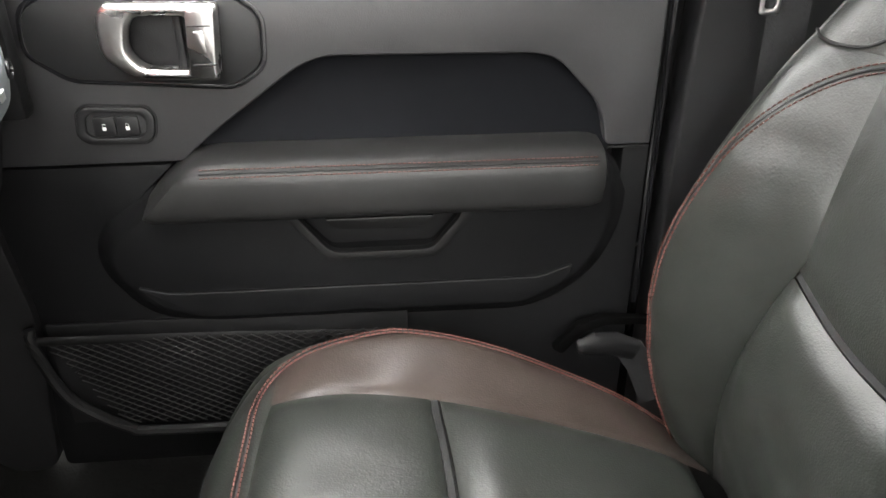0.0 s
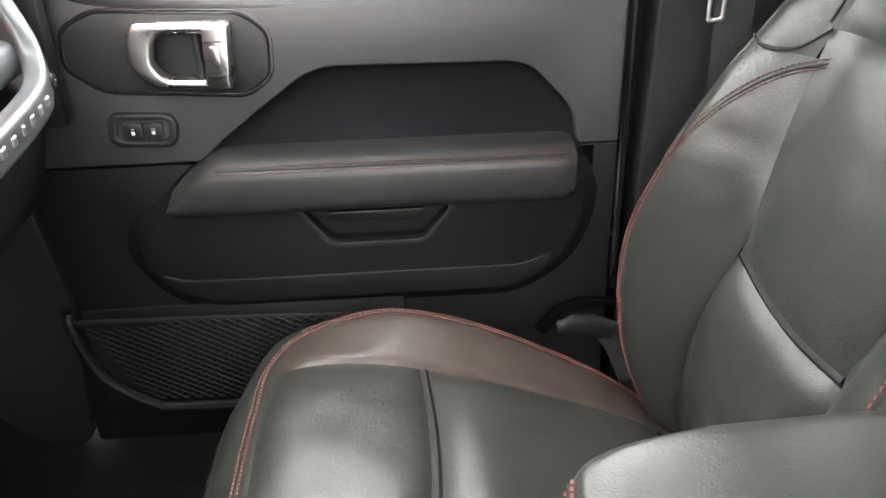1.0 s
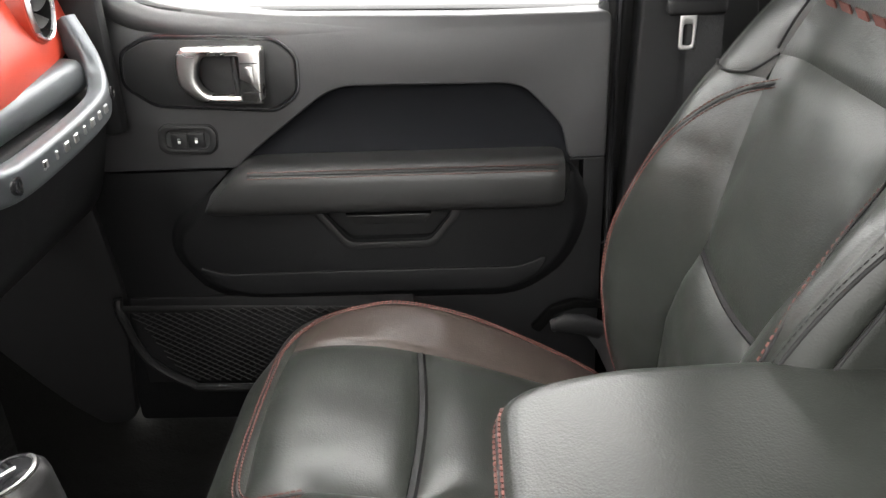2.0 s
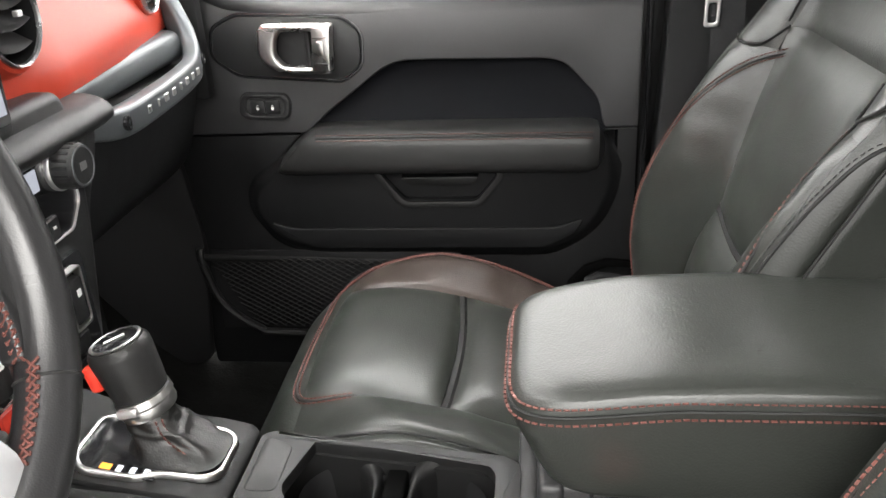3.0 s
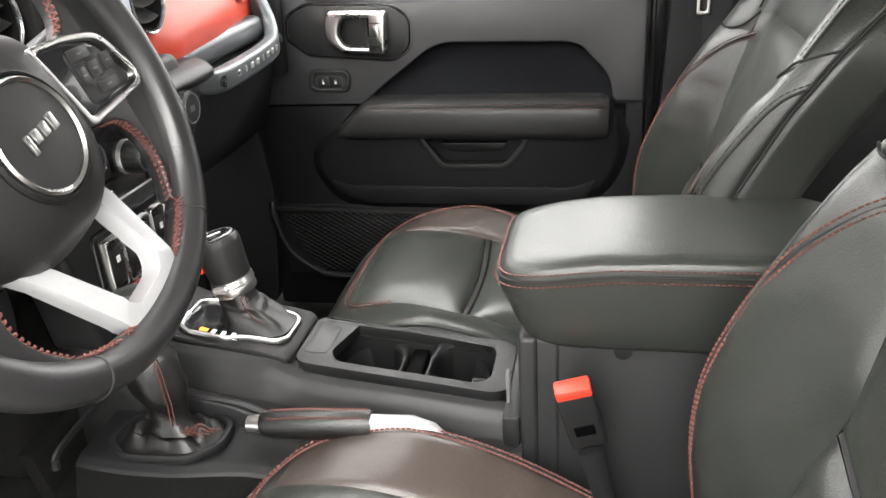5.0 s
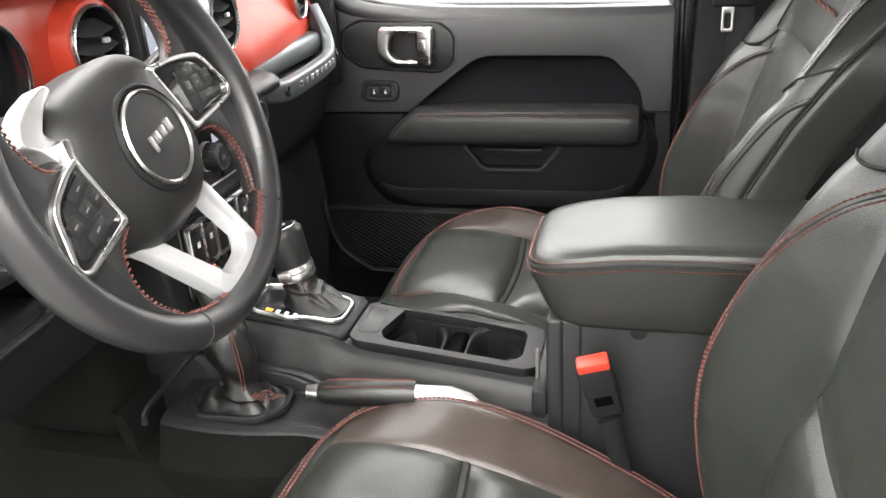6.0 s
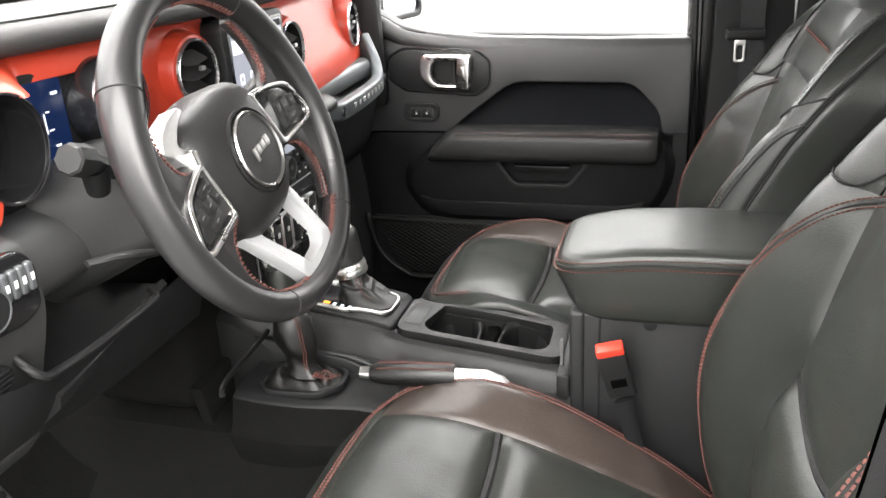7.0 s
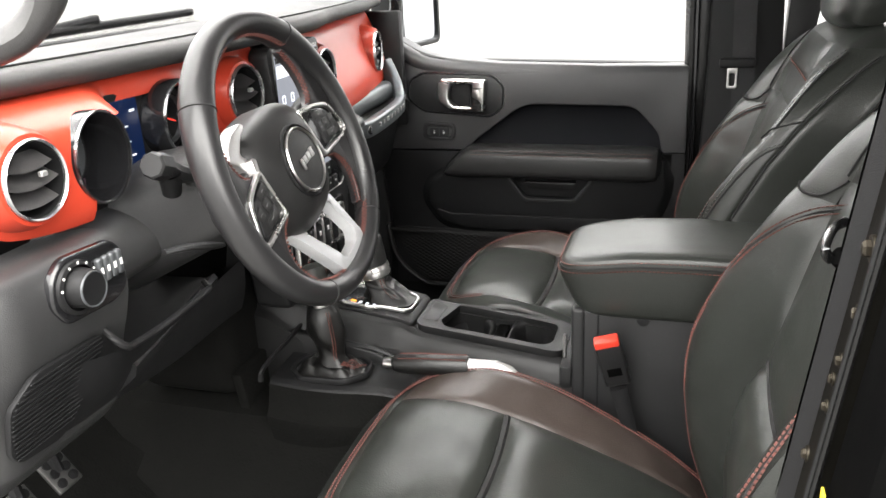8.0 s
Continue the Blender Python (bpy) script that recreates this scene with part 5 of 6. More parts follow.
# infotainment screen
sc = part("screen", prism(rounded([(0.174, 0.834), (0.350, 0.834), (0.358, 0.99), (0.35, 1.002), (0.174, 1.002), (0.166, 0.99)], 0.012, 3), -0.425, "x", 0.035, 0.004), PLASTIC, dash, "touch screen in a black surround")
part("screen_glass", prism(rounded(rect(0.178, 0.846, 0.346, 0.993), 0.004, 2), -0.390, "x", 0.002, 0.0005), GLOSS, sc)
lit = part("lit_area", prism(rect(0.183, 0.856, 0.341, 0.988), -0.3885, "x", 0.0015, 0), SCREEN_GREY, sc, "lit grey display", smooth=False)
part("title_band", box((-0.3868, 0.262, 0.962), (0.001, 0.154, 0.020), 0.0002, 1), LIT_WHITE, lit, "bright band across the display")
for i in range(5):
    yy = 0.200 + i * 0.031
    part("icon", ring_prism(rounded(rect(yy - 0.006, 0.908, yy + 0.006, 0.924), 0.004, 3), rounded(rect(yy - 0.0035, 0.9115, yy + 0.0035, 0.9205), 0.0025, 3), -0.3872, "x", 0.001, 0.0002), LIT_WHITE, lit, "white menu symbol")
    part("icon_caption", box((-0.3868, yy, 0.895), (0.001, 0.011, 0.0025), 0.0002, 1), LIT_WHITE, lit)
    part("icon_caption", box((-0.3868, yy, 0.872), (0.001, 0.015, 0.006), 0.0002, 1), GREYMARK, lit)
part("status_bar", box((-0.3868, 0.262, 0.981), (0.001, 0.156, 0.010), 0.0002, 1), PLASTIC_D, lit)

# lower dash, driver's side: swelling knee panel, switch panel, tray, kick grille
kn_prof = [(p.x, p.y) for p in smooth_path([(-0.02, 0.845, 0), (0.030, 0.859, 0), (0.068, 0.866, 0), (0.092, 0.858, 0), (0.103, 0.836, 0), (0.105, 0.80, 0), (0.096, 0.765, 0), (0.085, 0.735, 0), (0.06, 0.66, 0), (0.045, 0.635, 0), (0.0, 0.60, 0), (-0.12, 0.56, 0)], 4)]
sweep(kn_prof, -0.53, -0.300, 20, "knee_panel", DASHPL, "black lower dash end panel", shape=lambda y: -0.4495 - 0.045 * sstep(-0.45, -0.53, y))
sweep([(p.x, p.y) for p in smooth_path([(-0.02, 0.862, 0), (0.0, 0.858, 0), (0.035, 0.845, 0), (0.058, 0.82, 0), (0.055, 0.79, 0), (0.02, 0.775, 0), (-0.10, 0.77, 0)], 4)], -0.300, 0.16, 20, "knee_panel", DASHPL, "black lower dash panel under the wheel", shape=lambda y: -0.435)
sweep([(-0.10, 0.78), (-0.11, 0.70), (-0.02, 0.690), (0.045, 0.692), (0.058, 0.700), (0.064, 0.694), (0.060, 0.680), (0.03, 0.655), (-0.05, 0.60), (-0.2, 0.56)], -0.30, -0.03, 16, "tray", PLASTIC_D, "open storage tray under the wheel", shape=lambda y: -0.42 - 0.20 * (y + 0.30))
part("tray_lip", tube(smooth_path([(-0.362, -0.338, 0.765), (-0.345, -0.340, 0.752), (-0.338, -0.330, 0.738), (-0.345, -0.305, 0.729), (-0.37, -0.209, 0.709), (-0.394, -0.085, 0.697), (-0.400, -0.074, 0.699), (-0.408, -0.070, 0.704)], 6), 0.0045, 8), PLASTIC, dash, "rounded lip of the tray")
LIP = [(-0.40, -0.352, 0.748), (-0.331, -0.340, 0.736), (-0.209, -0.372, 0.708), (-0.08, -0.397, 0.695), (0.06, -0.42, 0.69)]
LOW = [(-0.40, -0.385, 0.662), (-0.302, -0.402, 0.640), (-0.143, -0.422, 0.612), (0.0, -0.433, 0.603), (0.06, -0.435, 0.600)]


def under(u, v):
    y = -0.40 + 0.46 * u
    p = Vector((lerp([(a, b) for a, b, c in LIP], y), y, lerp([(a, c) for a, b, c in LIP], y)))
    q = Vector((lerp([(a, b) for a, b, c in LOW], y), y, lerp([(a, c) for a, b, c in LOW], y)))
    if v > 0.8:
        return q + Vector((-0.5 * (v - 0.8), 0, -0.01 * (v - 0.8)))
    c = p.lerp(q, v / 0.8)
    return c + Vector((0.006 * math.sin(math.pi * v / 0.8), 0, 0))


part("knee_panel", surf(under, 30, 20), PLASTIC_D, dash, "smooth black panel below the tray")
sweep([(-0.08, 0.72), (-0.10, 0.62), (-0.16, 0.55)], -0.04, 0.16, 8, "knee_panel", CARPET, "dark panel beside the console", shape=lambda y: -0.42)

sp = part("light_switch_panel", prism(rounded([(-0.419, 0.822), (-0.413, 0.850), (-0.392, 0.867), (-0.318, 0.862), (-0.304, 0.846), (-0.306, 0.802), (-0.330, 0.793), (-0.402, 0.797)], 0.010, 4), -0.352, "x", 0.013, 0.004, 3), GLOSS, dash, "black headlamp switch panel")
m = pose(-0.339, -0.382, 0.832, 0, 90, 0)
part("dial_ring", lathe([(0.029, 0.0), (0.0285, 0.004), (0.024, 0.005)], m, 32), PLASTIC, sp)
kb = part("rotary_knob", lathe([(0.021, 0.0), (0.0205, 0.018), (0.018, 0.022), (0.0001, 0.021)], m, 32), PLASTIC_D, sp, "rotary headlamp knob")
part("knob_ring", lathe([(0.0190, 0.0205), (0.0188, 0.0228), (0.0175, 0.0228), (0.0170, 0.0205)], m, 28), GREYMET, kb)
b = bmesh.new()
for k in range(7):
    a = radians(90 + k * 28)
    box((0, 0, 0), (0.003, 0.0022, 0.0006), 0.0001, 1, m @ Matrix.Rotation(a, 4, "Z") @ pose(0.0262, 0, 0.0055), b)
part("dial_marks", b, WHITE, sp, "white dial symbols")
for k in range(4):
    c = -0.347 + 0.0102 * k
    bt = part("switch", box((-0.338, c, 0.836), (0.009, 0.0088, 0.028), 0.003, 3), GREYMET, sp, "small switch with white mark")
    part("mark", box((-0.3333, c, 0.836), (0.0008, 0.004, 0.007), 0.0002, 1), WHITE, sp)
def raked(b):
    """Leans a plate back with the knee panel."""
    for v in b.verts:
        v.co.x -= 0.32 * (0.765 - v.co.z)
    return b


gr = part("kick_grille", raked(prism(rounded([(-0.487, 0.745), (-0.454, 0.770), (-0.357, 0.766), (-0.349, 0.752), (-0.392, 0.676), (-0.412, 0.664), (-0.470, 0.672), (-0.484, 0.69)], 0.008, 3), -0.352, "x", 0.008, 0.002)), PLASTIC_D, dash, "ribbed black speaker grille")
for k in range(15):
    z = 0.680 + k * 0.0058
    y0 = lerp([(0.66, -0.470), (0.69, -0.484), (0.745, -0.487), (0.77, -0.454)], z) + 0.005
    y1 = lerp([(0.664, -0.412), (0.676, -0.392), (0.752, -0.349), (0.766, -0.357)], z) - 0.005
    part("rib", raked(box((-0.3435, (y0 + y1) / 2, z), (0.003, y1 - y0, 0.0026), 0.0008, 1)), PLASTIC_D, gr)

# centre stack
cs = part("stack_panel", prism(rounded([(0.145, 0.56), (0.405, 0.56), (0.440, 0.70), (0.455, 0.80), (0.44, 0.855), (0.12, 0.855), (0.10, 0.80)], 0.015, 3), -0.46, "x", 0.068, 0.010, 3), PLASTIC, dash, "black centre stack")
part("hvac_panel", prism(rounded([(0.160, 0.722), (0.392, 0.722), (0.414, 0.745), (0.416, 0.800), (0.41, 0.805), (0.145, 0.805), (0.140, 0.75)], 0.006, 3), -0.396, "x", 0.010, 0.003), GLOSS, cs, "glossy climate control panel")
part("hvac_rim", ring_prism(rounded([(0.158, 0.7195), (0.394, 0.7195), (0.417, 0.744), (0.4195, 0.802), (0.412, 0.808), (0.143, 0.808), (0.137, 0.75)], 0.006, 3), rounded([(0.160, 0.722), (0.392, 0.722), (0.414, 0.745), (0.416, 0.800), (0.41, 0.805), (0.145, 0.805), (0.140, 0.75)], 0.006, 3), -0.3885, "x", 0.0035, 0.001), SILVERP, cs, "thin silver rim")
part("hvac_display", box((-0.3855, 0.320, 0.788), (0.002, 0.07, 0.022), 0.001, 1), SCREEN_GREY, cs, "small grey display")
for y, z, r in ((0.393, 0.789, 0.023), (0.165, 0.791, 0.022), (0.262, 0.765, 0.019)):
    m = pose(-0.388, y, z, 0, 90, 0)
    k = part("knob", lathe([(r * 1.08, 0.0), (r * 1.06, 0.006), (r, 0.008), (r * 0.97, 0.026), (r * 0.93, 0.029), (r * 0.80, 0.0295), (0.0001, 0.0290)], m, 36), PLASTIC, cs, "ribbed control knob")
    part("knob_ring", lathe([(r * 1.09, 0.001), (r * 1.10, 0.005), (r * 1.04, 0.0075), (r * 1.02, 0.005)], m, 36), SILVERP, k, "bright ring")
    part("knob_ring", lathe([(r * 0.90, 0.0285), (r * 0.89, 0.0302), (r * 0.80, 0.0302), (r * 0.78, 0.0285)], m, 32), GREYMET, k, "satin ring on the knob's face")
    part("mark", box((0, 0, 0), (r * 0.35, r * 0.5, 0.0006), 0.0002, 1, m @ pose(0, 0, 0.0295)), GREYMARK, k, "pale mark on the knob")
    for j in range(18):
        a = 2 * math.pi * j / 18
        part("ridge", box((0, 0, 0), (0.0014, r * 0.16, 0.016), 0.0004, 1, m @ Matrix.Rotation(a, 4, "Z") @ pose(r * 0.985, 0, 0.0175)), PLASTIC, k)
for k in range(8):
    for j in range(2):
        y = 0.190 + 0.024 * k
        if abs(y - 0.262) < 0.030 or (j == 1 and abs(y - 0.386) < 0.03):
            continue
        bt = part("button", box((-0.385, y, 0.735 + 0.030 * j), (0.004, 0.021, 0.024), 0.0015, 1), PLASTIC, cs)
        part("mark", box((-0.3825, y, 0.737 + 0.030 * j), (0.0008, 0.005, 0.003), 0.0002, 1), WHITE, cs)
swp = part("switch_bank", prism(rounded(rect(0.165, 0.585, 0.395, 0.700), 0.010, 3), -0.398, "x", 0.012, 0.003), GLOSS, cs, "switch bank with silver toggles")
for k in range(6):
    y = 0.19 + 0.034 * k
    part("toggle", box((-0.384, y, 0.655), (0.014, 0.024, 0.05), 0.004, 2), PLASTIC, swp)
    part("toggle_trim", ring_prism(rounded(rect(y - 0.0155, 0.624, y + 0.0155, 0.690), 0.004, 2), rounded(rect(y - 0.0130, 0.627, y + 0.0130, 0.687), 0.003, 2), -0.389, "x", 0.011, 0.001), SILVER, swp, "silver toggle surround")
    part("mark", box((-0.3765, y, 0.664), (0.001, 0.007, 0.008), 0.0003, 1), WHITE, swp)
    part("socket", box((-0.386, y, 0.606), (0.004, 0.024, 0.022), 0.002, 1), PLASTIC_D if k != 1 else REDPL, swp)

# passenger side: ledge under the red fascia, grab handle, glove box
sweep([(p.x, p.y) for p in smooth_path([(-0.012, 0.846, 0), (0.004, 0.844, 0), (0.012, 0.836, 0), (0.014, 0.822, 0), (0.010, 0.808, 0), (-0.01, 0.798, 0), (-0.05, 0.79, 0)], 3)], 0.44, 0.83, 24, "ledge", HANDLE, "grey ledge under the fascia", shape=lambda y: -0.432 - 0.03 * (y - 0.44))
gh = part("grab_handle", bar(smooth_path([(-0.415, 0.430, 0.816), (-0.396, 0.465, 0.808), (-0.381, 0.515, 0.797), (-0.382, 0.62, 0.796), (-0.391, 0.74, 0.798), (-0.404, 0.80, 0.803), (-0.425, 0.842, 0.825), (-0.458, 0.862, 0.885)], 8), 0.024, 0.034, 0.007), HANDLE, dash, "grey metallic passenger grab handle")
for y, z, x in ((0.515, 0.797, -0.369), (0.812, 0.806, -0.395)):
    part("bolt", lathe([(0.009, -0.004), (0.009, 0.003), (0.0065, 0.0035), (0.006, 0.001), (0.0001, 0.001)], pose(x, y, z, 0, 90, 8), 14), GLOSS, gh, "recessed bolt")
b = bmesh.new()
for k in range(8):
    y = 0.585 + k * 0.0265
    box((-0.3690 - 0.012 * (k / 7) ** 1.8, y - 0.012, 0.797 + 0.0004 * k), (0.0032, (0.012, 0.004, 0.013, 0.011, 0.006, 0.012, 0.010, 0.012)[k], 0.0095), 0.001, 1, pose(0, 0, 0, 0, 0, 8), b)
part("raised_marks", b, SILVER, gh, "row of raised plain marks")
# glove box takes the darker plastic to paint in the shadow under the dash
sweep([(p.x, p.y) for p in smooth_path([(-0.03, 0.80, 0), (-0.012, 0.785, 0), (-0.020, 0.76, 0), (-0.035, 0.70, 0), (-0.06, 0.63, 0), (-0.12, 0.58, 0), (-0.2, 0.56, 0)], 3)], 0.44, 0.90, 20, "glove_box", PLASTIC_D, "black glove box lid", shape=lambda y: -0.425)
part("stack_brow", prism(rounded([(-0.46, 0.838), (-0.395, 0.836), (-0.378, 0.829), (-0.369, 0.816), (-0.377, 0.804), (-0.46, 0.80)], 0.008, 4), 0.10, "y", 0.400, 0.010, 5), PLASTIC, dash, "dark satin brow over the climate panel")
part("stack_cheek", prism(rounded([(-0.47, 0.83), (-0.374, 0.818), (-0.382, 0.78), (-0.404, 0.72), (-0.43, 0.56), (-0.50, 0.56)], 0.02, 3), 0.428, "y", 0.034, 0.010, 3), PLASTIC, dash, "moulded cheek of the centre stack")
part("dash_end", box((-0.50, 0.918, 0.86), (0.14, 0.028, 0.28), 0.008), PLASTIC_D, dash, "closed end of the dashboard")
part("heater_box", box((-0.58, YC + 0.05, 0.52), (0.20, 0.5, 0.22), 0.03, 3), CARPET, dash)
# footwell pipes and kick panel on the passenger side
part("kick_panel", prism(rounded([(-0.98, 0.2), (-0.53, 0.2), (-0.50, 0.45), (-0.54, 0.80), (-0.98, 0.80)], 0.03, 3), 0.935, "y", 0.03, 0.008), PLASTIC_D, dash, "dark footwell side panel")

# ---- steering wheel ----
WC = Vector((-0.2184, -0.1086, 0.9003))
WTILT = 19.0
WTURN = 14.0
WM = Matrix.Translation(WC) @ Matrix(((0, -math.sin(radians(WTILT)), math.cos(radians(WTILT)), 0), (1, 0, 0, 0), (0, math.cos(radians(WTILT)), math.sin(radians(WTILT)), 0), (0, 0, 0, 1))) @ Matrix.Rotation(radians(WTURN), 4, "Z")
wheel = thing("steering_wheel", "black leather steering wheel with silver spokes and red stitching", "steering wheel", tuple(WC))


def wpart(name, b, m_, parent, label="", kind=""):
    bmesh.ops.transform(b, matrix=WM, verts=b.verts)
    return part(name, b, m_, parent, label, kind=kind)


RR = 0.1745


def rim(u, v):
    a = 2 * math.pi * u
    t = 2 * math.pi * v
    grip = 0.0025 * (math.exp(-((a - 0.75) / 0.35) ** 2) + math.exp(-((a - 2.39) / 0.35) ** 2))
    r = 0.0168 + grip
    flat = 1 - 0.03 * math.exp(-((a - 4.712) / 0.5) ** 2)
    rad = (RR + r * math.cos(t) * 0.95) * flat
    return (rad * math.cos(a), rad * math.sin(a), r * 1.1 * math.sin(t))


rm = wpart("rim", surf(rim, 120, 22, wrap_u=True, wrap_v=True), RIM, wheel, "smooth black leather rim")
for deg in (304, 46, 134, 236):
    a = radians(deg)
    b = tube([(rim(deg / 360, k / 24)[0] + 0, rim(deg / 360, k / 24)[1], rim(deg / 360, k / 24)[2]) for k in range(24)], 0.0011, 5, closed=True, up=(math.sin(a), -math.cos(a), 0.01))
    wpart("rim_joint", b, DARKTHREAD, rm)
def lacing(run, half=0.0040, step=0.0052):
    """Crossed red stitches along a run of (point, side way, up way), standing proud of the leather."""
    b = bmesh.new()
    P = [Vector(p) for p, s, q in run]
    d = [0.0]
    for a, c in zip(P, P[1:]):
        d.append(d[-1] + (c - a).length)

    def at(x):
        i = max(k for k in range(len(d)) if d[k] <= max(0.0, x))
        i = min(i, len(d) - 2)
        t = (x - d[i]) / max(1e-6, d[i + 1] - d[i])
        return P[i].lerp(P[i + 1], t), Vector(run[i][1]), Vector(run[i][2])
    n = int(d[-1] / step)
    for k in range(n):
        (p, s, q), (r, _, _) = at(k * step), at((k + 1.35) * step)
        mid = (p + r) / 2 + q * 0.0010
        tube([p - s * half, mid, r + s * half], 0.00085, 5, b)
        tube([p + s * half, mid + q * 0.0006, r - s * half], 0.00085, 5, b)
    return b


def rim_run(d0, d1, n=24, v=0.46):
    """The inner edge of the rim between two angles, in degrees."""
    out = []
    for k in range(n + 1):
        a = radians(d0 + (d1 - d0) * k / n)
        p = Vector(rim((a / (2 * math.pi)) % 1, v))
        out.append((p, (0, 0, 1), (-math.cos(a), -math.sin(a), 0)))
    return out


for d0, d1 in ((46, 84), (96, 134), (-74, -53), (233, 247), (250, 254), (286, 290)):
    wpart("stitching", lacing(rim_run(d0, d1)), THREAD, rm, "crossed red lacing", "stuff")
# leather webs that carry the rim over to the switch pods, edged with lacing below
for sg in (-1, 1):
    low = smooth_path([(0.095, -0.124, 0), (0.109, -0.103, 0), (0.1155, -0.080, 0), (0.110, -0.059, 0), (0.097, -0.045, 0), (0.080, -0.039, 0)], 5)
    upp = smooth_path([(0.090, 0.029, 0), (0.106, 0.031, 0), (0.117, 0.041, 0), (0.122, 0.060, 0), (0.119, 0.082, 0), (0.108, 0.108, 0)], 5)
    out = [Vector((0.171 * math.cos(radians(a)), 0.171 * math.sin(radians(a)), 0)) for a in (44, 34, 24, 14, 4, -6, -16, -26, -36, -46, -52)]
    b = prism([(sg * p.x, p.y) for p in low + upp + out], -0.016, "z", 0.016, 0.005, 3)
    wpart("spoke_leather", b, RIM, wheel, "black leather web between rim and switches")
    run = [(Vector((sg * p.x, p.y, -0.003)), (0, 0, 1), (sg * 0.5, -0.85, 0)) for p in low]
    wpart("stitching", lacing(run), THREAD, rm, "crossed red lacing", "stuff")
    run = [(Vector((sg * p.x, p.y, -0.003)), (0, 0, 1), (-sg * 0.8, 0.3, 0)) for p in upp[5:]]
    wpart("stitching", lacing(run), THREAD, rm, "crossed red lacing", "stuff")


def blob(outline, z0, z1, dome, rings=8):
    """A domed pad over an outline in the wheel's plane."""
    n = len(outline)
    cx = sum(p[0] for p in outline) / n
    cy = sum(p[1] for p in outline) / n

    def f(u, v):
        p = outline[int(round(v * n)) % n]
        if u < 0.25:
            k, z = 1.0, z0 + (z1 - z0) * (u / 0.25)
        else:
            t = (u - 0.25) / 0.75
            k = math.cos(t * math.pi / 2)
            z = z1 + dome * math.sin(t * math.pi / 2) ** 0.85
        return (cx + (p[0] - cx) * k, cy + (p[1] - cy) * k, z)
    return surf(f, rings * 2, n, wrap_v=True)


pad = []
for k in range(64):
    c, s = math.cos(2 * math.pi * k / 64), math.sin(2 * math.pi * k / 64)
    py = 0.068 * abs(s) ** 0.62 if s > 0 else -0.090 * abs(s) ** 0.85
    pad.append((math.copysign(abs(c) ** 0.7, c) * (0.090 + 0.10 * min(0, py) * 0.6), py))
ab = wpart("airbag_cover", blob(pad, -0.062, -0.030, 0.046, 12), SOFT, wheel, "soft black airbag cover")
wpart("emblem_ring", lathe([(0.0425, -0.002), (0.0425, 0.0105), (0.0408, 0.0125), (0.0385, 0.0105)], pose(0, -0.006, 0.004), 44), SILVER, ab, "silver ring on the cover")
wpart("emblem_disc", lathe([(0.0390, 0.004), (0.038, 0.0100), (0.0001, 0.0122)], pose(0, -0.006, 0.004), 40), SOFT, ab)
wpart("emblem_groove", lathe([(0.0475, 0.006), (0.0480, 0.0105), (0.0460, 0.0120), (0.0445, 0.0105), (0.0440, 0.006)], pose(0, -0.006, 0.0015), 44), PLASTIC_D, ab, "raised moulded ring round the emblem")
b = bmesh.new()
for x, w, h in ((-0.016, 0.005, 0.015), (-0.007, 0.008, 0.010), (0.004, 0.008, 0.010), (0.015, 0.008, 0.012)):
    box((x, -0.004 - (0.002 if h > 0.012 else 0), 0.0172), (w, h, 0.003), 0.0012, 2, None, b)
wpart("emblem_mark", b, SILVER, ab, "plain silver emblem shapes")
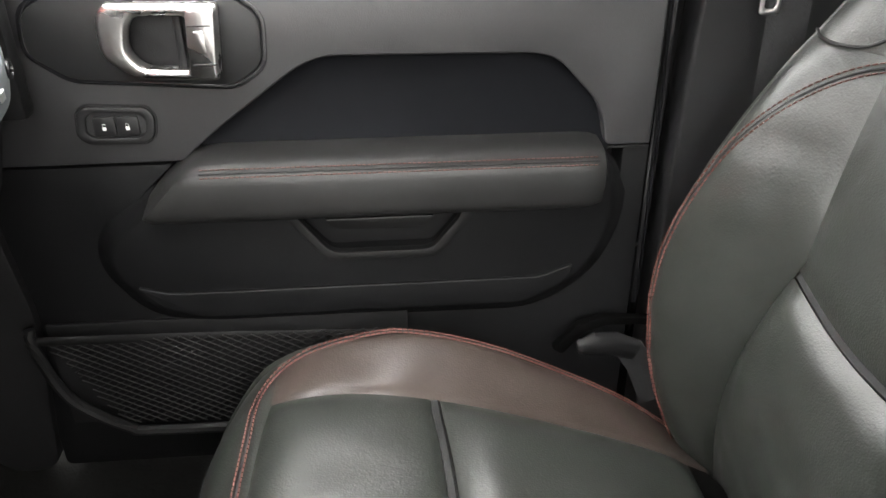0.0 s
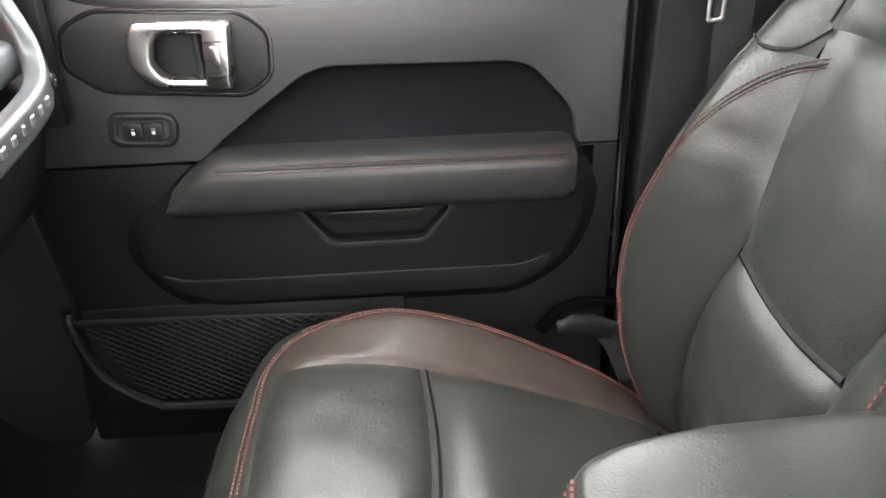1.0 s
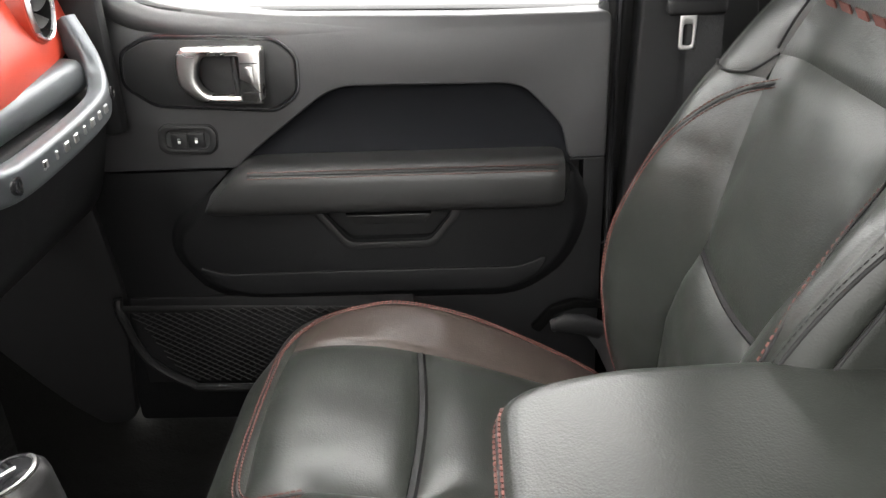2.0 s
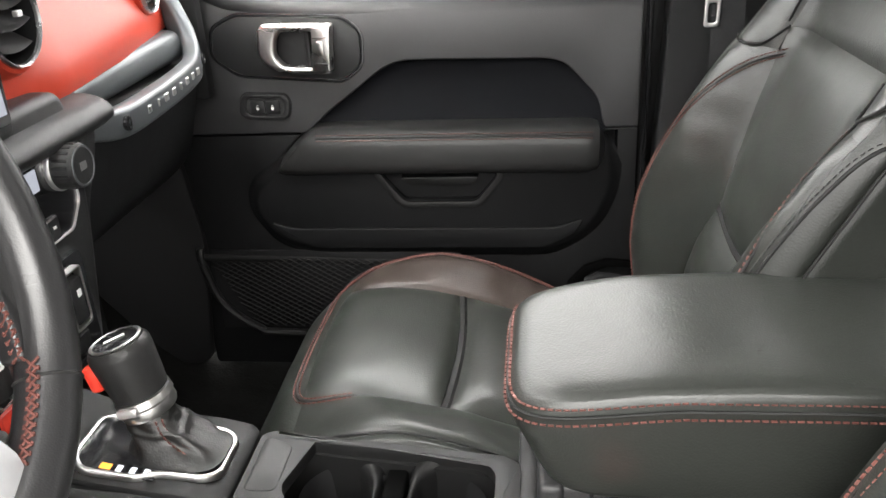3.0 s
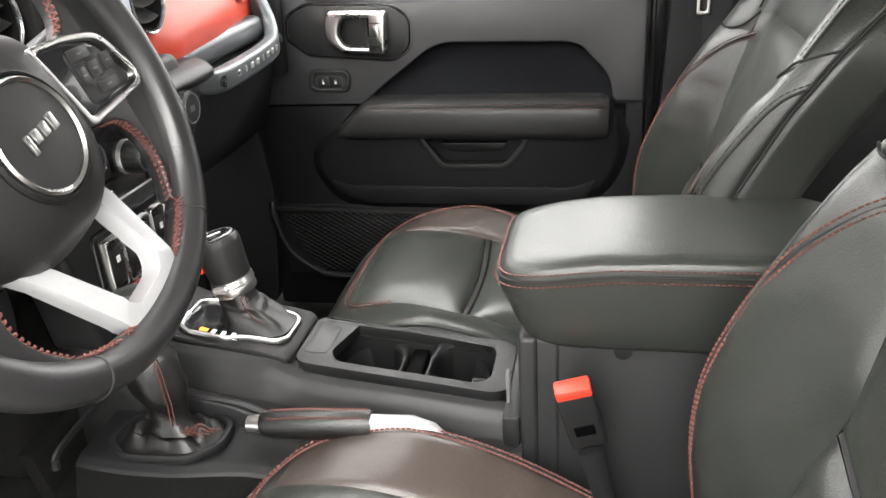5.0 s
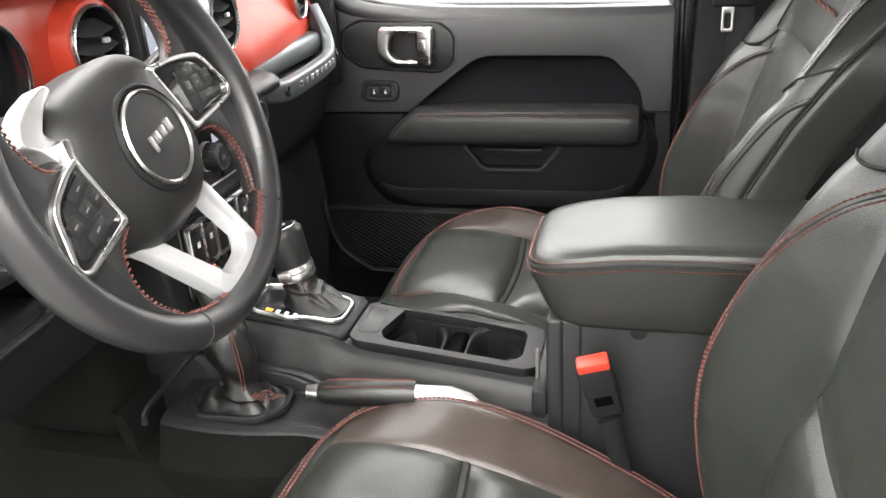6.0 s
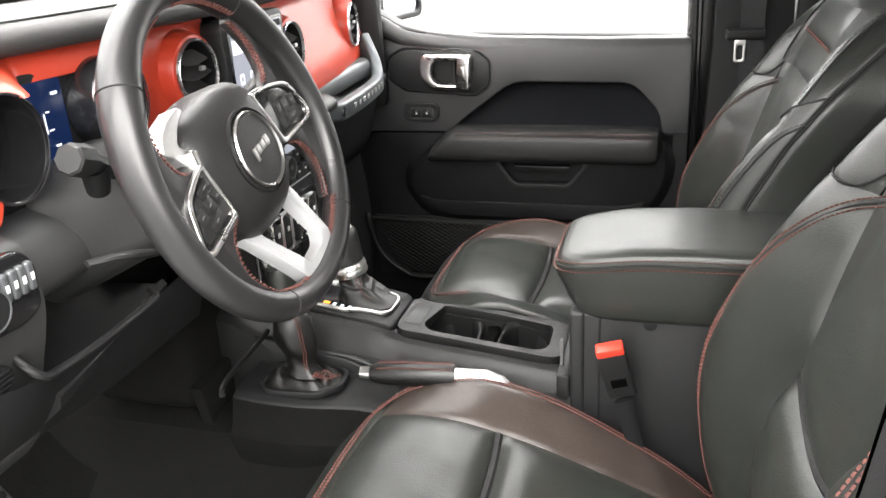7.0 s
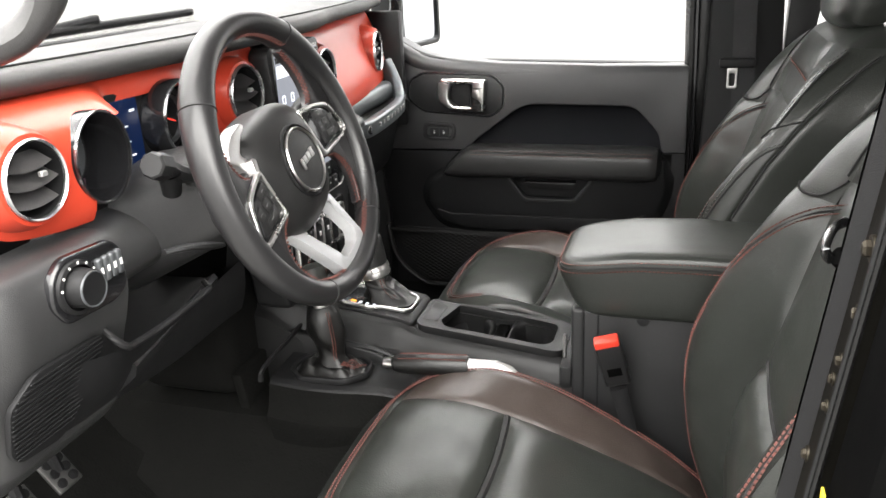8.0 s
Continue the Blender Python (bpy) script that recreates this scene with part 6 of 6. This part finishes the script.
for sg in (-1, 1):
    mir_x = lambda pts: [(sg * x, y) for x, y in pts]
    sp_ = wpart("spoke", prism(mir_x([(0.060, 0.034), (0.140, 0.034), (0.164, 0.024), (0.164, -0.016), (0.126, -0.046), (0.060, -0.048)]), -0.034, "z", 0.022, 0.006, 3), PLASTIC, wheel, "black spoke with switches")
    o = [(0.056, 0.038), (0.100, 0.030), (0.139, 0.016), (0.160, -0.030), (0.150, -0.040), (0.066, -0.034)]
    i = [(0.060, 0.0325), (0.099, 0.0245), (0.1345, 0.0115), (0.1535, -0.0285), (0.147, -0.0345), (0.070, -0.0285)]
    if sg < 0:
        o[0], o[1], o[5] = (0.086, 0.030), (0.106, 0.027), (0.082, -0.036)
        i[0], i[1], i[5] = (0.090, 0.025), (0.105, 0.022), (0.086, -0.030)
    o, i = (rounded(mir_x(q), [0.004, 0.012, 0.012, 0.007, 0.007, 0.005], 4) for q in (o, i))
    wpart("switch_rim", ring_prism(o, i, -0.010, "z", 0.016, 0.003, 3), SILVER, sp_, "silver switch surround")
    pd = wpart("switch_pad", prism(i, -0.008, "z", 0.010, 0.001), GLOSS, sp_)
    dark = rounded(mir_x([(0.088, 0.020), (0.128, 0.009), (0.145, -0.026), (0.140, -0.030), (0.084, -0.025)]), 0.006, 3)
    wpart("button_block", prism(dark, -0.002, "z", 0.0055, 0.0015), PLASTIC, sp_)
    turned = pose(0, 0, 0, 0, 0, -12 * sg)
    for (x, y, w, h) in ((0.104, 0.012, 0.026, 0.010), (0.110, -0.004, 0.014, 0.014), (0.094, -0.003, 0.010, 0.014), (0.130, -0.006, 0.014, 0.014), (0.114, -0.020, 0.026, 0.009)):
        wpart("button", box((sg * x, y, 0.0038), (w, h, 0.0018), 0.0006, 2, turned), SOFT, sp_)
        wpart("mark", box((sg * x, y, 0.0049), (min(w, 0.012) * 0.5, 0.0016, 0.0004), 0.0001, 1, turned), GREYMARK, sp_)
    if sg < 0:
        wing = rounded([(-0.040, 0.072), (-0.062, 0.0645), (-0.079, 0.052), (-0.066, 0.036), (-0.075, 0.022), (-0.083, 0.026), (-0.091, 0.0445), (-0.106, 0.057), (-0.094, 0.069), (-0.073, 0.077), (-0.046, 0.080)], 0.004, 2)
        wpart("wing", prism(wing, -0.034, "z", 0.023, 0.005, 3), SILVERP, wheel, "silver wing beside the cover")
        strip = rounded([(-0.068, 0.040), (-0.077, 0.020), (-0.079, -0.018), (-0.070, -0.036), (-0.092, -0.034), (-0.090, -0.018), (-0.088, 0.020), (-0.080, 0.044)], 0.004, 2)
        wpart("wing", prism(strip, -0.022, "z", 0.020, 0.004, 3), SILVER, wheel, "bright strip between cover and switches")
LO = rounded([(-0.070, -0.050), (-0.060, -0.078), (-0.044, -0.150), (-0.030, -0.166), (0.030, -0.166), (0.044, -0.150), (0.060, -0.078), (0.070, -0.050)], 0.008, 3)
LI = rounded([(-0.046, -0.046), (-0.042, -0.080), (-0.029, -0.136), (-0.020, -0.145), (0.020, -0.145), (0.029, -0.136), (0.042, -0.080), (0.046, -0.046)], 0.006, 3)
b = ring_prism(LO, LI, -0.012, "z", 0.018, 0.004, 3)
for v in b.verts:
    v.co.z -= 0.034 * sstep(-0.13, -0.055, v.co.y)
wpart("lower_spoke", b, SPOKEP, wheel, "satin silver lower spoke, an open loop")
wpart("hub", lathe([(0.060, -0.075), (0.066, -0.04), (0.070, -0.02), (0.06, -0.01)], pose(0, -0.005, 0), 32), PLASTIC_D, wheel, "hub behind the cover")

# column with stalks
col = thing("steering_column", "black column shroud with stalks", "steering column", (-0.32, -0.108, 0.84))


def shroud(u, v):
    p = WC + Vector((-math.cos(radians(WTILT)), 0, -math.sin(radians(WTILT)))) * (0.065 + 0.17 * u)
    th = 2 * math.pi * v
    c, s = math.cos(th), math.sin(th)
    rx, rz = 0.070 + 0.030 * u, 0.062 + 0.030 * u
    return (p.x + 0.2 * s * rz, p.y + math.copysign(abs(c) ** 0.7, c) * rx, p.z + math.copysign(abs(s) ** 0.7, s) * rz - 0.012)


part("shroud", surf(shroud, 10, 32, wrap_v=True, cap=True), DASHPL, col, "black column shroud")
part("stalk", tube([(-0.325, -0.155, 0.885), (-0.322, -0.205, 0.905), (-0.320, -0.226, 0.916), (-0.319, -0.234, 0.920), (-0.317, -0.256, 0.928), (-0.3165, -0.259, 0.929)], [0.009, 0.011, 0.012, 0.0165, 0.016, 0.0135], 8), PLASTIC, col, "black indicator stalk with a faceted end")
part("stalk_end", tube([(-0.322, -0.222, 0.910), (-0.326, -0.216, 0.893), (-0.330, -0.212, 0.883), (-0.331, -0.2115, 0.880)], [0.014, 0.0125, 0.0115, 0.007], 14), PLASTIC_D, col)
part("stalk", tube([(-0.285, -0.05, 0.872), (-0.275, 0.005, 0.880), (-0.270, 0.04, 0.884)], [0.010, 0.013, 0.015], 14), PLASTIC, col, "black wiper stalk")
part("tilt_lever", tube([(-0.30, -0.285, 0.836), (-0.287, -0.262, 0.834), (-0.278, -0.23, 0.825), (-0.274, -0.21, 0.819)], [0.006, 0.008, 0.009, 0.006], 10, flat=(1, 0.55)), PLASTIC, col, "tilt lever")

# pedals
for nm, c, lab in (("brake_pedal", (-0.66, -0.165, 0.405), "metal faced brake pedal on a black arm"), ("clutch_pedal", (-0.655, -0.245, 0.395), "metal faced foot pedal on a black arm")):
    pd = thing(nm, lab, "pedal", c)
    mm = Matrix.Translation(c) @ Matrix.Rotation(radians(52), 4, "Y")
    part("pedal_plate", box((0, 0, 0), (0.062, 0.050, 0.008), 0.003, 2, mm), ALLOY, pd, "brushed steel pedal plate")
    for k in range(3):
        for j in range(2):
            part("grip_stud", lathe([(0.008, 0.004), (0.008, 0.007), (0.0001, 0.008)], mm @ pose(-0.018 + 0.018 * k, -0.012 + 0.024 * j, 0), 10), PLASTIC_D, pd)
    part("pedal_arm", tube([c, (c[0] - 0.03, c[1], c[2] + 0.12), (c[0] - 0.04, c[1], c[2] + 0.32)], 0.010, 8), PLASTIC_D, pd)

# ---- driver's door opening ----
def px(z):
    return 0.362 + 0.12 * (z - 0.68)


def leaning(b):
    for v in b.verts:
        v.co.x += px(v.co.z) - 0.018
        v.co.y -= 0.030
    return b


tagged(part("pillar_middle_left", leaning(surf(lambda u, v: ((0.0, 0.006, 0.02, 0.06, 0.10, 0.11)[int(round(v * 5))], (-0.335, -0.322, -0.316, -0.312, -0.318, -0.40)[int(round(v * 5))], -0.05 + 1.46 * u), 20, 5)), TRIMBLK), "black plastic centre pillar trim beside the driver", "pillar", kind="structure")
b = leaning(surf(lambda u, v: ((0.008, 0.0, 0.004, 0.014, 0.014)[int(round(v * 4))], (-0.338, -0.342, -0.346, -0.350, -0.356)[int(round(v * 4))], -0.05 + 1.46 * u), 16, 4))
tagged(part("door_seal", b, PLASTIC_D), "black rubber seal round the driver's door opening", "door seal", kind="structure")
b = leaning(surf(lambda u, v: ((0.012, 0.012, 0.012, 0.010, 0.05)[int(round(v * 4))], (-0.346, -0.37, -0.392, -0.400, -0.402)[int(round(v * 4))], -0.25 + 1.66 * u), 16, 4))
tagged(part("door_jamb", b, JAMB), "dusty painted door jamb with bolts", "door jamb", kind="structure")
# the first edge is lighter, painting in the bright highlight line along the jamb
for y, r, m_, lab in ((-0.403, 0.003, PLASTIC, "outer edge of the door jamb, lighter to carry a highlight"), (-0.414, 0.003, PAINT, "glossy black second edge of the door jamb")):
    b = leaning(surf(lambda u, v: (0.008 + r * math.cos(v * 6.28), y + r * math.sin(v * 6.28), -0.25 + 1.66 * u), 16, 8, wrap_v=True))
    tagged(part("jamb_edge", b, m_), lab, "door jamb", kind="structure")
b = leaning(box((0.064, -0.461, 0.5), (0.10, 0.085, 1.75), 0.01))
tagged(part("rear_door_edge", b, TRIMBLK), "black rear door edge", "car door", kind="structure")
for y, z, s in ((-0.405, 0.923, 1.6), (-0.414, 0.876, 1.1), (-0.405, 0.832, 1.0), (-0.397, 0.812, 0.9), (-0.400, 0.789, 0.9), (-0.383, 0.733, 1.1)):
    bm_ = pose(px(z) - 0.006, y, z, 0, -90, 0) @ Matrix.Scale(s, 4)
    bo = thing("jamb_bolt", "small zinc bolt head on the dusty door jamb", "bolt", (px(z) - 0.006, y, z), "bolts on the door jamb")
    part("bolt_head", lathe([(0.0042, 0.0), (0.0042, 0.0035), (0.003, 0.0045), (0.0001, 0.0045)], bm_, 6), STEEL, bo)
    part("washer", lathe([(0.0064, -0.001), (0.0064, 0.0012), (0.0001, 0.0015)], bm_, 16), STEEL, bo)
lt = thing("belt_latch", "black and chrome belt guide on the pillar trim", "belt guide", (0.374, -0.36, 0.90))
part("hook", tube(smooth_path([(0.3745, -0.352, 0.925), (0.366, -0.362, 0.924), (0.361, -0.366, 0.914), (0.361, -0.366, 0.904), (0.366, -0.362, 0.897)], 5), 0.0030, 10, flat=(1, 1.5)), CHROME, lt, "chrome hook")
part("base", lathe([(0.009, 0.0), (0.008, 0.004), (0.006, 0.006), (0.0001, 0.007)], pose(0.374, -0.360, 0.898, 0, -70, 30), 20), TRIMBLK, lt)
sill = prism(rounded([(-0.44, -0.10), (-0.335, -0.10), (-0.335, 0.16), (-0.40, 0.17), (-0.44, 0.10)], 0.02, 3), -0.9, "x", 1.30, 0.006)
tagged(part("door_sill", sill, PAINT), "black painted door sill on the driver's side", "door sill", kind="structure")
lb = thing("warning_label", "small yellow warning label on the rear door edge", "label", (0.365, -0.469, 0.76))
part("label_sheet", box((px(0.76) - 0.010, -0.469, 0.752), (0.002, 0.012, 0.014), 0.0005, 1), YELLOW, lb)

# driver's windscreen pillar with its grab loop
gp = thing("pillar_grab_handle", "grey windscreen pillar with a rounded grab loop", "grab handle", (-0.40, -0.40, 1.05))
part("pillar_trim", tube(smooth_path([(-0.62, -0.45, 1.03), (-0.50, -0.44, 1.05), (-0.37, -0.40, 1.07), (-0.32, -0.375, 1.10), (-0.29, -0.37, 1.16), (-0.25, -0.37, 1.30), (-0.22, -0.38, 1.44)], 8), 0.020, 12, flat=(1, 0.8)), PILLARPL, gp, "grey pillar trim")
# windscreen wiper lying at the foot of the screen
wp = thing("wiper", "black windscreen wiper at the foot of the glass", "wiper", (-0.64, 0.0, 1.045))
part("arm", tube([(-0.655, -0.22, 1.045), (-0.65, 0.02, 1.058), (-0.645, 0.10, 1.062)], [0.008, 0.007, 0.009], 8), PLASTIC_D, wp)
part("blade", tube([(-0.66, -0.34, 1.048), (-0.645, 0.0, 1.052), (-0.645, 0.36, 1.052)], 0.007, 8), PLASTIC_D, wp)
